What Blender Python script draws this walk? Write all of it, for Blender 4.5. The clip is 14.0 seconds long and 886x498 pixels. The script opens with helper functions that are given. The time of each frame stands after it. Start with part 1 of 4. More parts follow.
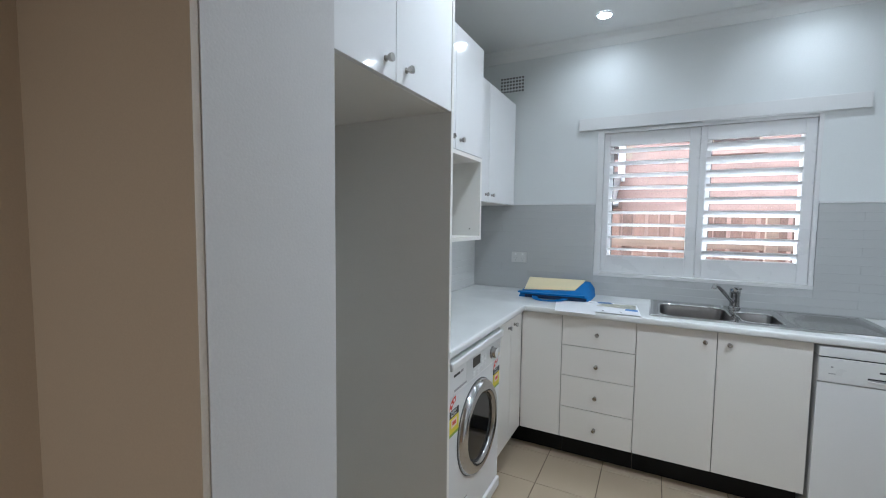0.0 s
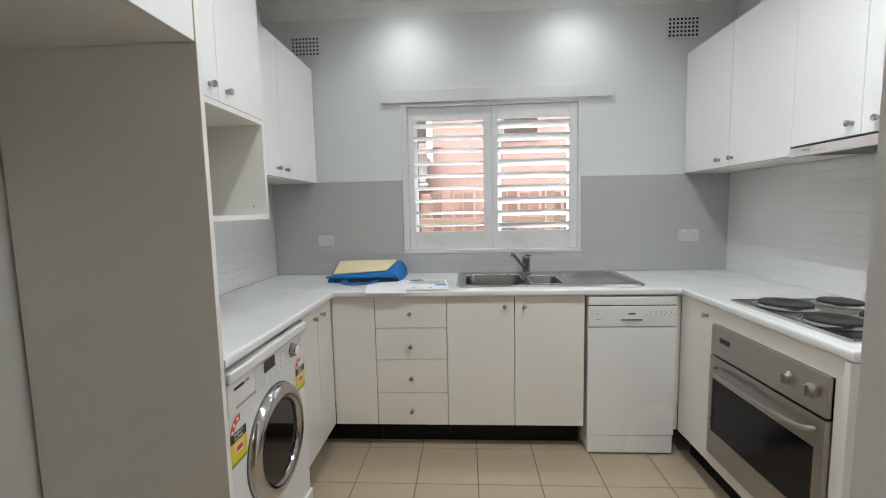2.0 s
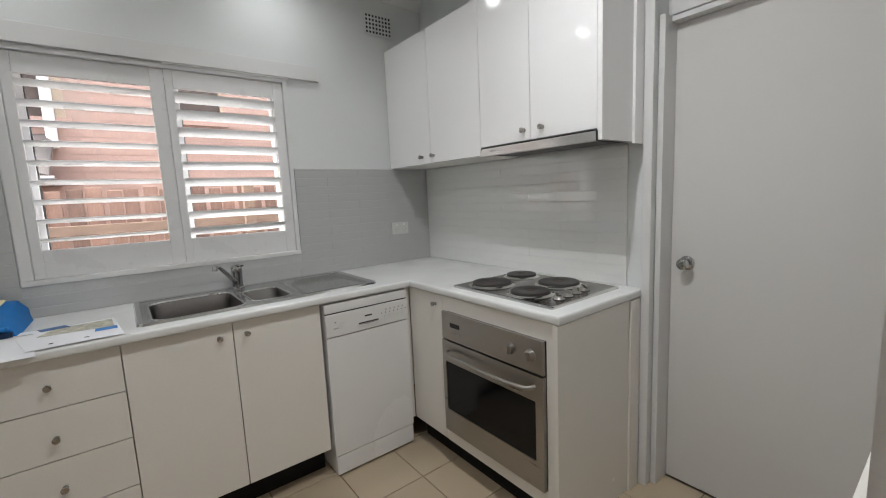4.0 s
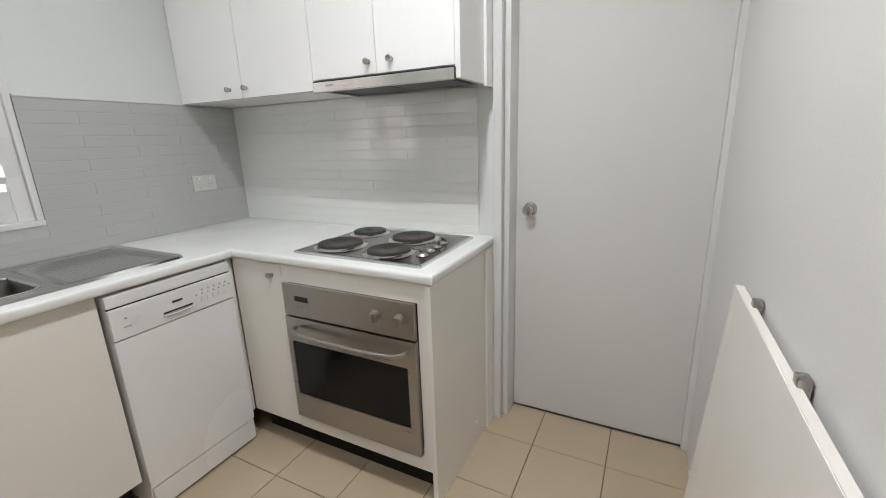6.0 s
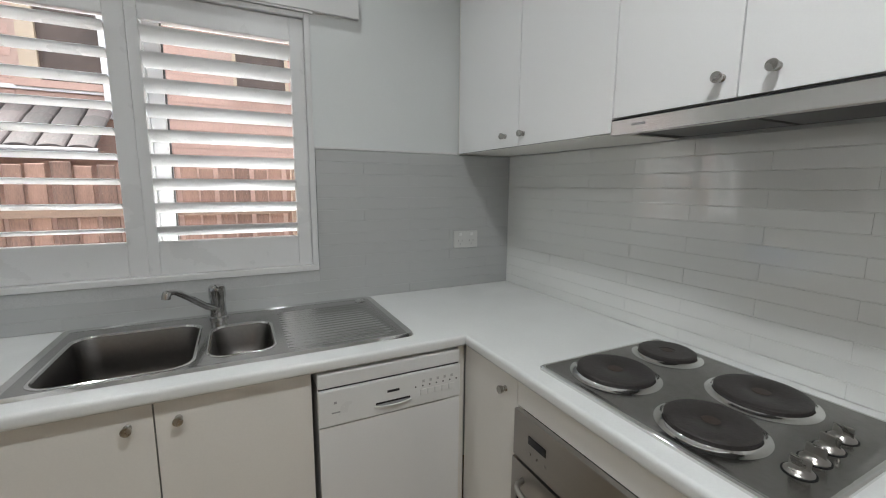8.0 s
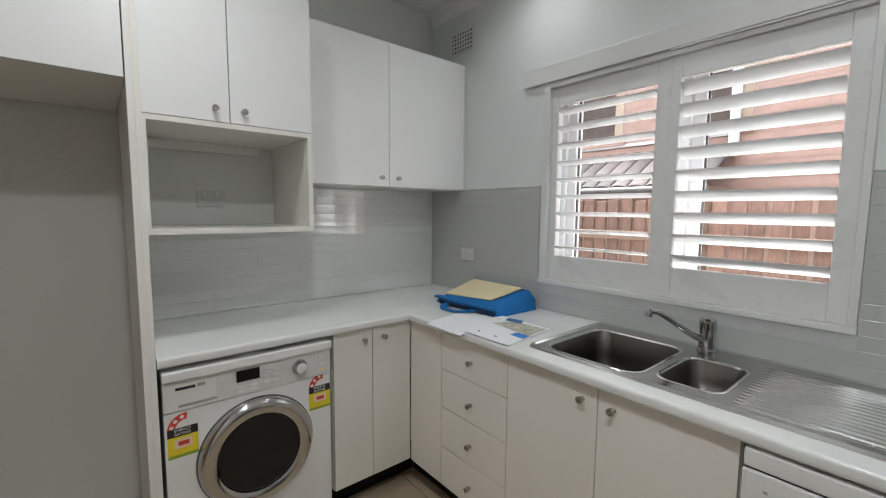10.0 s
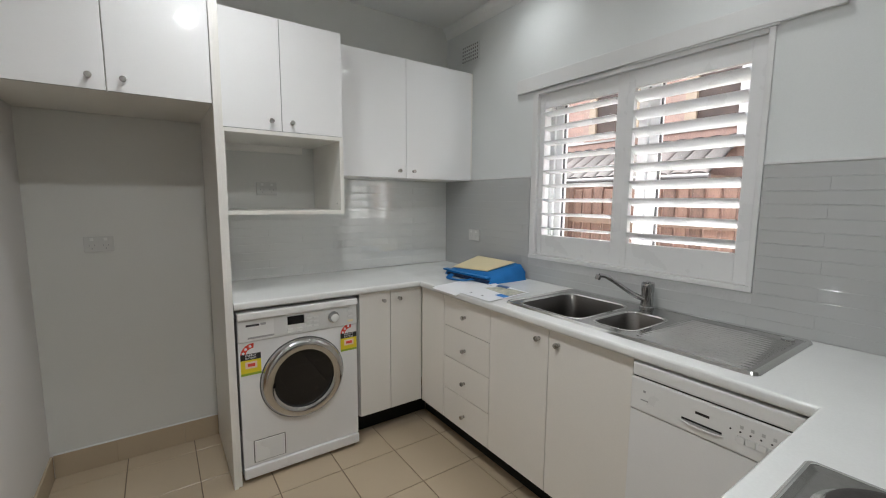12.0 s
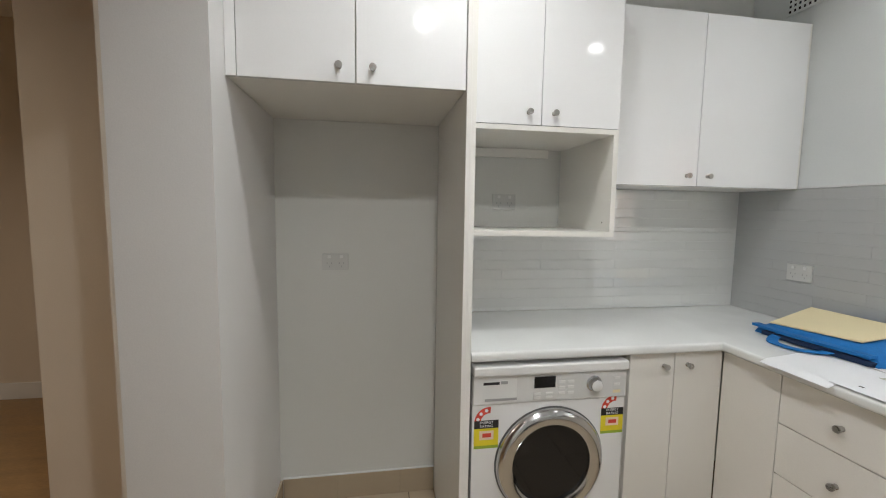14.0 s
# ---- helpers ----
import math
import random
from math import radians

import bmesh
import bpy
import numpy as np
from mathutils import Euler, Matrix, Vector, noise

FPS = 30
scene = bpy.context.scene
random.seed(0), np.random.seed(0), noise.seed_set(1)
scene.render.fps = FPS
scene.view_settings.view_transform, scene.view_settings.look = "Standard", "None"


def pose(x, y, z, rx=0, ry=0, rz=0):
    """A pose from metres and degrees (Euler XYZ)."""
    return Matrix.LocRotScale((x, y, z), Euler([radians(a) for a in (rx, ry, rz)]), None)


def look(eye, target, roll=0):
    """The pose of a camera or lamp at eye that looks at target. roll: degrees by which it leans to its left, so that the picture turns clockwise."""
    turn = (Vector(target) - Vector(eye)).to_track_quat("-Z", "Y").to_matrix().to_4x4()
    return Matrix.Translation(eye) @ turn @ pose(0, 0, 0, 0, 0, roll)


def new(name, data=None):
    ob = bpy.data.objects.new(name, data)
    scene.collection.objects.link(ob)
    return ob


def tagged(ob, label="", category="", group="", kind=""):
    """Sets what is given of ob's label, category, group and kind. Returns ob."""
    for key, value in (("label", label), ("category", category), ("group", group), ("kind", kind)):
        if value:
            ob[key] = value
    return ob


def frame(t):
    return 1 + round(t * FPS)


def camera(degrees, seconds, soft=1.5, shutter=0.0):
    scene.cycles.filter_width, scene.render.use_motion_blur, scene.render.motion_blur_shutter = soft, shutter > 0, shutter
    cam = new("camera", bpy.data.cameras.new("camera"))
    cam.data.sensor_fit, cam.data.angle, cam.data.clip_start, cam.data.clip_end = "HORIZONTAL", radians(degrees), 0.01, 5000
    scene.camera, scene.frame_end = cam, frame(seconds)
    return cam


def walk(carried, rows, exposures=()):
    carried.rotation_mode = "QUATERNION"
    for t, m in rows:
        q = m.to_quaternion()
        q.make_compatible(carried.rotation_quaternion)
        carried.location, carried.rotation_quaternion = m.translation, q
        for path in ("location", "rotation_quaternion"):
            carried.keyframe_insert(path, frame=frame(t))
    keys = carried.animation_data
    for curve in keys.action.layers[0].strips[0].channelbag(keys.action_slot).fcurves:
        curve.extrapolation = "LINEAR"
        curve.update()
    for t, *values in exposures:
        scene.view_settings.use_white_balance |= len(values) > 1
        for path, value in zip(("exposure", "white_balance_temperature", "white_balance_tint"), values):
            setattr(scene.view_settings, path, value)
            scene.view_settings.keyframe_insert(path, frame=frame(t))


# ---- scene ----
cam = camera(93.9, 14.0, soft=1.1)
PATH = [
    (0, (0.445, 0.428, 1.39), (-0.467, 2.202, 1.255), 0.7),
    (0.5, (0.472, 0.43, 1.359), (0.035, 2.377, 1.239), 0.2),
    (1, (0.457, 0.455, 1.36), (0.214, 2.435, 1.208), -0.7),
    (1.5, (0.472, 0.579, 1.337), (0.262, 2.56, 1.159), -1.0),
    (2, (0.487, 0.667, 1.324), (0.374, 2.655, 1.132), -1.2),
    (2.5, (0.463, 0.781, 1.313), (0.559, 2.767, 1.1), -1.6),
    (3, (0.396, 0.899, 1.335), (0.843, 2.835, 1.106), -2.0),
    (3.5, (0.388, 0.945, 1.34), (1.219, 2.748, 1.1), -2.4),
    (4, (0.429, 1.009, 1.333), (1.639, 2.58, 1.075), -2.6),
    (4.2, (0.446, 1.054, 1.332), (1.791, 2.508, 1.057), -2.4),
    (6.3, (0.524, 1.307, 1.312), (2.256, 2.167, 0.803), -2.1),
    (6.5, (0.553, 1.335, 1.329), (2.264, 2.293, 0.935), -1.9),
    (7, (0.71, 1.406, 1.383), (2.177, 2.747, 1.166), -1.3),
    (7.5, (0.843, 1.505, 1.357), (2.05, 3.08, 1.111), -0.5),
    (8, (0.942, 1.7, 1.371), (1.827, 3.469, 1.072), 0.4),
    (8.5, (1.007, 1.807, 1.378), (1.27, 3.765, 1.065), 0.6),
    (9, (1.147, 1.812, 1.38), (0.567, 3.708, 1.121), 0.4),
    (9.2, (1.168, 1.79, 1.389), (0.245, 3.55, 1.161), -0.4),
    (11.3, (1.784, 1.558, 1.391), (0.093, 2.611, 1.211), 0.8),
    (11.5, (1.811, 1.541, 1.386), (0.131, 2.61, 1.193), 0.6),
    (12, (1.832, 1.545, 1.378), (0.198, 2.674, 1.141), 0.4),
    (12.5, (1.768, 1.576, 1.368), (0.219, 2.806, 1.073), 0.3),
    (13, (1.608, 1.582, 1.368), (0.142, 2.906, 1.054), 0.5),
    (13.5, (1.354, 1.494, 1.41), (-0.322, 2.56, 1.174), 0.4),
    (14, (1.128, 1.474, 1.391), (-0.836, 1.804, 1.204), 0.9),
]
EXPOSURES = [(0, 3.42, 5600, 6), (0.5, 3.43, 6000, 7), (1, 3.42, 6150, 8), (2, 3.48, 6400, 8), (2.5, 3.57, 6400, 8), (3.5, 3.23, 6500, 9), (4, 3.1, 6550, 10), (6.3, 3.62, 6550, 10), (6.5, 3.57, 6550, 10), (7, 3.07, 6500, 9), (8, 3.0, 6450, 8), (8.5, 2.92, 6450, 8), (9, 2.97, 6450, 8), (11.5, 3.11, 6500, 9), (12.5, 3.2, 6500, 9), (13, 3.19, 6500, 9), (13.5, 3.06, 6500, 9), (14, 3.52, 6600, 9)]
walk(cam, [(t, look(eye, target, roll)) for t, eye, target, roll in PATH], EXPOSURES)

# ---- world, sun, lamps ----
world = bpy.data.worlds.new("world")
scene.world = world
world.use_nodes = True
wn = world.node_tree.nodes
sky = wn.new("ShaderNodeTexSky")
sky.sky_type, sky.sun_disc = "NISHITA", False
sky.sun_elevation, sky.sun_rotation = radians(68), radians(292)
haze = wn.new("ShaderNodeHueSaturation")
haze.inputs["Saturation"].default_value = 0.3
world.node_tree.links.new(sky.outputs[0], haze.inputs["Color"])
world.node_tree.links.new(haze.outputs[0], wn["Background"].inputs[0])
wn["Background"].inputs[1].default_value = 0.15

sun_data = bpy.data.lights.new("sun", "SUN")
sun_data.energy, sun_data.angle, sun_data.color = 3.4, radians(45), (1.0, 0.98, 0.95)
sun = new("sun", sun_data)
sun.matrix_basis = look((-3, 1.2, 8), (0, 0, 0))

CEIL = 2.62
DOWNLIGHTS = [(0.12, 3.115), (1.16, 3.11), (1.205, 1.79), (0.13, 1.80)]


def spot(name, x, y, z, watts, colour, degrees, blend):
    data = bpy.data.lights.new(name, "SPOT")
    data.energy, data.color, data.spot_size, data.spot_blend, data.shadow_soft_size = watts, colour, radians(degrees), blend, 0.04
    ob = new(name, data)
    ob.matrix_basis = pose(x, y, z)
    return ob


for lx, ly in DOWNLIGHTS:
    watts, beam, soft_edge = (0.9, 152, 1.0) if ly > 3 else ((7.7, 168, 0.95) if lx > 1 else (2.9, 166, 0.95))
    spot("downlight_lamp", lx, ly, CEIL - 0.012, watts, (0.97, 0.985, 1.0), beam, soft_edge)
# Unseen lamp, assumed in the hall for warm light on its walls.
spot("unseen_hall_lamp", 0.2, -1.0, CEIL - 0.012, 9, (1.0, 0.86, 0.70), 160, 1.0)


# ---- materials ----
def mat(name, col, rough=0.5, metal=0.0, var=0.05, scale=3.0, fine=260.0, bump=0.0, bscale=300.0, stretch=(1, 1, 1), spec=0.5, coat=0.0, rand=0.0, tint=None, rvar=0.06):
    """A node material: base colour with broad and fine variation, varied gloss and a fine relief."""
    m = bpy.data.materials.new(name)
    m.use_nodes = True
    nt = m.node_tree
    N, L = nt.nodes, nt.links
    b = N["Principled BSDF"]
    b.inputs["Metallic"].default_value, b.inputs["Specular IOR Level"].default_value, b.inputs["Coat Weight"].default_value = metal, spec, coat
    b.inputs["Coat Roughness"].default_value, b.inputs["Coat IOR"].default_value = 0.03, 1.8
    tc, mp = N.new("ShaderNodeTexCoord"), N.new("ShaderNodeMapping")
    mp.inputs["Scale"].default_value = stretch
    L.new(tc.outputs["Object"], mp.inputs["Vector"])
    n1, n2 = N.new("ShaderNodeTexNoise"), N.new("ShaderNodeTexNoise")
    for n, sc in ((n1, scale), (n2, fine)):
        n.inputs["Scale"].default_value, n.inputs["Detail"].default_value = sc, 5
        L.new(mp.outputs[0], n.inputs["Vector"])
    mix = N.new("ShaderNodeMath")
    mix.operation = "ADD"
    L.new(n1.outputs["Fac"], mix.inputs[0]), L.new(n2.outputs["Fac"], mix.inputs[1])
    src = mix.outputs[0]
    if rand:
        info, mul, add = N.new("ShaderNodeObjectInfo"), N.new("ShaderNodeMath"), N.new("ShaderNodeMath")
        mul.operation, mul.inputs[1].default_value = "MULTIPLY_ADD", rand
        mul.inputs[2].default_value = -rand / 2
        L.new(info.outputs["Random"], mul.inputs[0])
        L.new(src, add.inputs[0]), L.new(mul.outputs[0], add.inputs[1])
        src = add.outputs[0]
    ramp = N.new("ShaderNodeMapRange")
    ramp.inputs["From Min"].default_value, ramp.inputs["From Max"].default_value = 0.55, 1.45
    L.new(src, ramp.inputs["Value"])
    cm = N.new("ShaderNodeMix")
    cm.data_type = "RGBA"
    lo = tint or tuple(c * (1 - 2 * var) for c in col)
    hi = tuple(min(1, c * (1 + var)) for c in col)
    cm.inputs[6].default_value, cm.inputs[7].default_value = (*lo, 1), (*hi, 1)
    L.new(ramp.outputs[0], cm.inputs[0]), L.new(cm.outputs[2], b.inputs["Base Color"])
    rr = N.new("ShaderNodeMapRange")
    rr.inputs["From Min"].default_value, rr.inputs["From Max"].default_value = 0.3, 0.7
    rr.inputs["To Min"].default_value, rr.inputs["To Max"].default_value = max(0.02, rough - rvar), min(1, rough + rvar)
    L.new(n1.outputs["Fac"], rr.inputs["Value"]), L.new(rr.outputs[0], b.inputs["Roughness"])
    if bump:
        n3, bp = N.new("ShaderNodeTexNoise"), N.new("ShaderNodeBump")
        n3.inputs["Scale"].default_value, n3.inputs["Detail"].default_value = bscale, 3
        bp.inputs["Strength"].default_value, bp.inputs["Distance"].default_value = bump, 0.002
        L.new(mp.outputs[0], n3.inputs["Vector"]), L.new(n3.outputs["Fac"], bp.inputs["Height"]), L.new(bp.outputs[0], b.inputs["Normal"])
    return m


def glow(name, col, strength):
    m = bpy.data.materials.new(name)
    m.use_nodes = True
    b = m.node_tree.nodes["Principled BSDF"]
    b.inputs["Emission Color"].default_value, b.inputs["Emission Strength"].default_value = (*col, 1), strength
    return m


def glass(name, col, rough=0.0):
    m = bpy.data.materials.new(name)
    m.use_nodes = True
    b = m.node_tree.nodes["Principled BSDF"]
    b.inputs["Base Color"].default_value, b.inputs["Transmission Weight"].default_value, b.inputs["Roughness"].default_value, b.inputs["IOR"].default_value = (*col, 1), 1, rough, 1.02
    return m


WALL = mat("wall paint", (0.72, 0.742, 0.738), 0.55, var=0.02, scale=1.5, bump=0.12, bscale=250)
WALLW = mat("jamb paint", (0.72, 0.71, 0.70), 0.6, var=0.03, scale=1.5, bump=0.15, bscale=220)
NICHEW = mat("niche wall paint", (0.68, 0.68, 0.65), 0.5, var=0.02, scale=1.5, bump=0.12, bscale=250)
CREAM = mat("cream hall paint", (0.68, 0.61, 0.52), 0.6, var=0.03, scale=1.2, bump=0.15, bscale=220)
CEILING = mat("ceiling paint", (0.80, 0.81, 0.80), 0.7, var=0.02, scale=1.2, bump=0.1, bscale=200)
TRIM = mat("white gloss trim paint", (0.72, 0.72, 0.715), 0.35, var=0.02, scale=4, bump=0.02, bscale=200)
DOORP = mat("white door paint", (0.69, 0.68, 0.665), 0.32, var=0.008, scale=1.2, fine=420, spec=0.4, rvar=0.0)
GLOSS = mat("white gloss laminate", (0.87, 0.87, 0.87), 0.07, var=0.012, scale=2, spec=0.5, rvar=0.02, bump=0.02, bscale=6)
SATIN = mat("white satin laminate", (0.79, 0.765, 0.72), 0.22, var=0.02, scale=2, bump=0.03, bscale=30)
CARCASS = mat("white melamine", (0.80, 0.785, 0.74), 0.4, var=0.02, scale=2, bump=0.04, bscale=120)
COUNTER = mat("white laminate worktop", (0.76, 0.77, 0.76), 0.2, var=0.03, scale=5, fine=180, bump=0.04, bscale=400)
BLACK = mat("black kickboard", (0.007, 0.007, 0.007), 0.6, spec=0.25, var=0.2, scale=6, bump=0.05)
DARK = mat("dark gap", (0.008, 0.008, 0.008), 0.7, var=0.2)
TILEW = mat("white glazed tile", (0.82, 0.825, 0.805), 0.05, var=0.015, scale=4, rand=0.3, bump=0.012, bscale=25, rvar=0.015, coat=1.0)
TILEG = mat("grey glazed tile", (0.485, 0.493, 0.49), 0.1, var=0.015, scale=4, rand=0.15, bump=0.04, bscale=25, rvar=0.03)
GROUTW = mat("white grout", (0.78, 0.78, 0.76), 0.8, var=0.08, scale=10, bump=0.3)
GROUTG = mat("grey grout", (0.51, 0.518, 0.515), 0.8, var=0.08, scale=10, bump=0.3)
FLOOR = mat("beige stone-look floor tile", (0.475, 0.388, 0.281), 0.27, var=0.02, scale=2.2, fine=220, rand=0.25, tint=(0.452, 0.367, 0.264), rvar=0.0, bump=0.03, bscale=60, stretch=(1, 2.2, 1))
FGROUT = mat("brown floor grout", (0.15, 0.115, 0.08), 0.85, var=0.15, scale=20, bump=0.3)
CARPET = mat("tan timber hall floor", (0.36, 0.22, 0.10), 0.35, var=0.2, scale=2, fine=30, stretch=(8, 1, 1), bump=0.1, bscale=80)
STEEL = mat("brushed stainless steel", (0.39, 0.372, 0.35), 0.3, 1.0, var=0.025, scale=3, fine=90, stretch=(1, 1, 30), bump=0.02, bscale=120, rvar=0.03)
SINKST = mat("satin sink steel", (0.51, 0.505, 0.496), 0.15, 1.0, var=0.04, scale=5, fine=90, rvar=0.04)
VISORST = mat("polished steel strip", (0.72, 0.71, 0.69), 0.2, 1.0, var=0.03, scale=3, fine=60, stretch=(1, 1, 20), bump=0.02, bscale=120)
RIMST = mat("polished rim steel", (0.78, 0.78, 0.77), 0.1, 1.0, var=0.04, scale=5, fine=90, rvar=0.04)
# Sink steel again, with the shade inside the bowls put into its colour.
BOWL_SHADED = mat("satin sink steel, shaded for bowls", (0.16, 0.152, 0.145), 0.33, 1.0, var=0.06, scale=5, fine=90, rvar=0.05)
HOBST = mat("worn hob steel", (0.35, 0.342, 0.333), 0.2, 1.0, var=0.08, scale=8, fine=70, bump=0.06, bscale=120, rvar=0.08)
RINGST = mat("satin steel ring", (0.56, 0.555, 0.55), 0.13, 1.0, var=0.03, scale=6, rvar=0.03)
CHROME = mat("chrome", (0.50, 0.50, 0.50), 0.07, 1.0, var=0.02, rvar=0.02)
NICKEL = mat("satin nickel", (0.43, 0.415, 0.39), 0.28, 1.0, var=0.05, scale=30)
RUSTY = mat("browned iron", (0.05, 0.034, 0.026), 0.55, var=0.3, scale=30)
IRON = mat("cast iron plate", (0.034, 0.030, 0.029), 0.5, var=0.3, scale=22, fine=120, tint=(0.016, 0.013, 0.012), bump=0.3, bscale=200)
OVENGL = mat("black oven glass", (0.008, 0.008, 0.009), 0.12, var=0.1, spec=0.22, rvar=0.02)
ENAMEL = mat("white enamel", (0.81, 0.81, 0.81), 0.25, var=0.015, scale=2, bump=0.03, bscale=80)
PLASTIC = mat("white appliance plastic", (0.76, 0.76, 0.75), 0.32, var=0.02, scale=4, bump=0.03, bscale=200)
GREYPL = mat("light grey plastic", (0.50, 0.50, 0.49), 0.35, var=0.03, bump=0.03)
PLATE = mat("off-white socket plastic", (0.60, 0.60, 0.58), 0.35, var=0.02)
PANEL = mat("pale appliance panel", (0.66, 0.66, 0.65), 0.35, var=0.02)
SWITCH = mat("white switch plastic", (0.74, 0.74, 0.72), 0.3, var=0.02)
DGLASS = mat("dark washer glass", (0.010, 0.0095, 0.0095), 0.06, var=0.15, scale=8, spec=0.4, rvar=0.03)
RUBBER = mat("grey rubber seal", (0.10, 0.10, 0.10), 0.55, var=0.1)
DISPLAY = mat("black display", (0.008, 0.008, 0.01), 0.12, var=0.05)
INK = mat("dark print", (0.018, 0.017, 0.018), 0.5, var=0.05)
FAINT = mat("grey print", (0.36, 0.36, 0.36), 0.5, var=0.05)
YELLOW = mat("yellow label print", (0.80, 0.66, 0.03), 0.45, var=0.04)
GREEN = mat("green label print", (0.30, 0.42, 0.04), 0.45, var=0.04)
RED = mat("red label print", (0.72, 0.07, 0.04), 0.45, var=0.05)
PINK = mat("pale label print", (0.85, 0.66, 0.52), 0.5, var=0.04)
BAG = mat("blue non-woven fabric", (0.005, 0.16, 0.47), 0.75, var=0.12, scale=14, fine=160, bump=0.4, bscale=500)
# Bag blue darkened to paint the shade inside the bag.
BAGSHADE = mat("blue fabric darkened as shade", (0.003, 0.022, 0.075), 0.8, var=0.2, scale=14, fine=160, bump=0.4, bscale=500)
FOLDER = mat("manila card", (0.83, 0.72, 0.46), 0.6, var=0.03, scale=6, bump=0.06, bscale=200)
PAPER = mat("white paper", (0.80, 0.81, 0.83), 0.6, var=0.02, scale=6, bump=0.04, bscale=90)
BLUEP = mat("blue print", (0.02, 0.20, 0.58), 0.5, var=0.06)
NAVYP = mat("navy print", (0.05, 0.14, 0.34), 0.5, var=0.1)
PHOTO = mat("muted photo print", (0.60, 0.57, 0.46), 0.45, var=0.3, scale=22, fine=60, tint=(0.14, 0.15, 0.12))
SLAT = mat("white shutter paint", (0.75, 0.75, 0.75), 0.3, var=0.02, scale=6)
BRICK = mat("orange brick", (0.29, 0.185, 0.152), 0.85, var=0.12, scale=7, fine=50, bump=0.4, bscale=120, tint=(0.25, 0.152, 0.122))
MORTAR = mat("pale mortar", (0.285, 0.19, 0.156), 0.9, var=0.1, scale=20, bump=0.3)
PALING = mat("weathered red-brown paling", (0.185, 0.105, 0.079), 0.8, var=0.25, scale=6, fine=50, stretch=(6, 6, 0.6), rand=0.6, tint=(0.07, 0.037, 0.027), bump=0.4, bscale=60)
FENCEW = mat("pale fence timber", (0.15, 0.095, 0.068), 0.8, var=0.2, scale=6, stretch=(1, 6, 6), bump=0.3, bscale=60)
TERRA = mat("old terracotta roof tile", (0.05, 0.038, 0.036), 0.8, var=0.35, scale=12, fine=60, rand=0.9, tint=(0.02, 0.016, 0.015), bump=0.4, bscale=90)
GUTTER = mat("dark gutter", (0.10, 0.09, 0.09), 0.5, var=0.1)
PIPE = mat("white downpipe", (0.45, 0.43, 0.43), 0.5, var=0.05)
CREAMT = mat("cream timber paint", (0.29, 0.215, 0.15), 0.5, var=0.08, scale=5)
DWIN = mat("dark neighbour glass", (0.075, 0.052, 0.043), 0.5, var=0.3, scale=4, spec=0.2)
SOIL = mat("concrete path", (0.55, 0.53, 0.50), 0.9, var=0.15, scale=3, bump=0.3, bscale=40)
PANE = glass("window glass", (0.97, 0.985, 0.98))
LAMP = glow("downlight diffuser", (0.95, 0.98, 1.0), 6.0)


# ---- building helpers ----
PLACE = {}


def part(name, bm, material, parent=None, label="", smooth=False):
    """Links a bmesh, given in world metres, as one mesh object under a thing or a part."""
    base = PLACE.get(parent.name, Vector()) if parent else Vector()
    bmesh.ops.translate(bm, vec=-base, verts=bm.verts)
    me = bpy.data.meshes.new(name)
    bm.to_mesh(me)
    bm.free()
    me.materials.append(material)
    if smooth:
        me.shade_smooth()
        me.set_sharp_from_angle(angle=radians(38))
    ob = new(name, me)
    if parent:
        ob.parent = parent
    PLACE[ob.name] = base.copy()
    if label:
        tagged(ob, label)
    return ob


def thing(name, base, label, category, group="", kind=""):
    ob = new(name)
    ob.empty_display_size = 0.05
    ob.location = base
    PLACE[ob.name] = Vector(base)
    return tagged(ob, label, category, group, kind)


def box(x0, x1, y0, y1, z0, z1, bevel=0.0, seg=2):
    bm = bmesh.new()
    bmesh.ops.create_cube(bm, size=1)
    bmesh.ops.scale(bm, vec=(abs(x1 - x0), abs(y1 - y0), abs(z1 - z0)), verts=bm.verts)
    bmesh.ops.translate(bm, vec=((x0 + x1) / 2, (y0 + y1) / 2, (z0 + z1) / 2), verts=bm.verts)
    if bevel:
        bmesh.ops.bevel(bm, geom=bm.edges[:], offset=bevel, segments=seg, profile=0.6, affect="EDGES")
    return bm


def merge(*parts):
    out = bmesh.new()
    for bm in parts:
        me = bpy.data.meshes.new("tmp")
        bm.to_mesh(me)
        bm.free()
        out.from_mesh(me)
        bpy.data.meshes.remove(me)
    return out


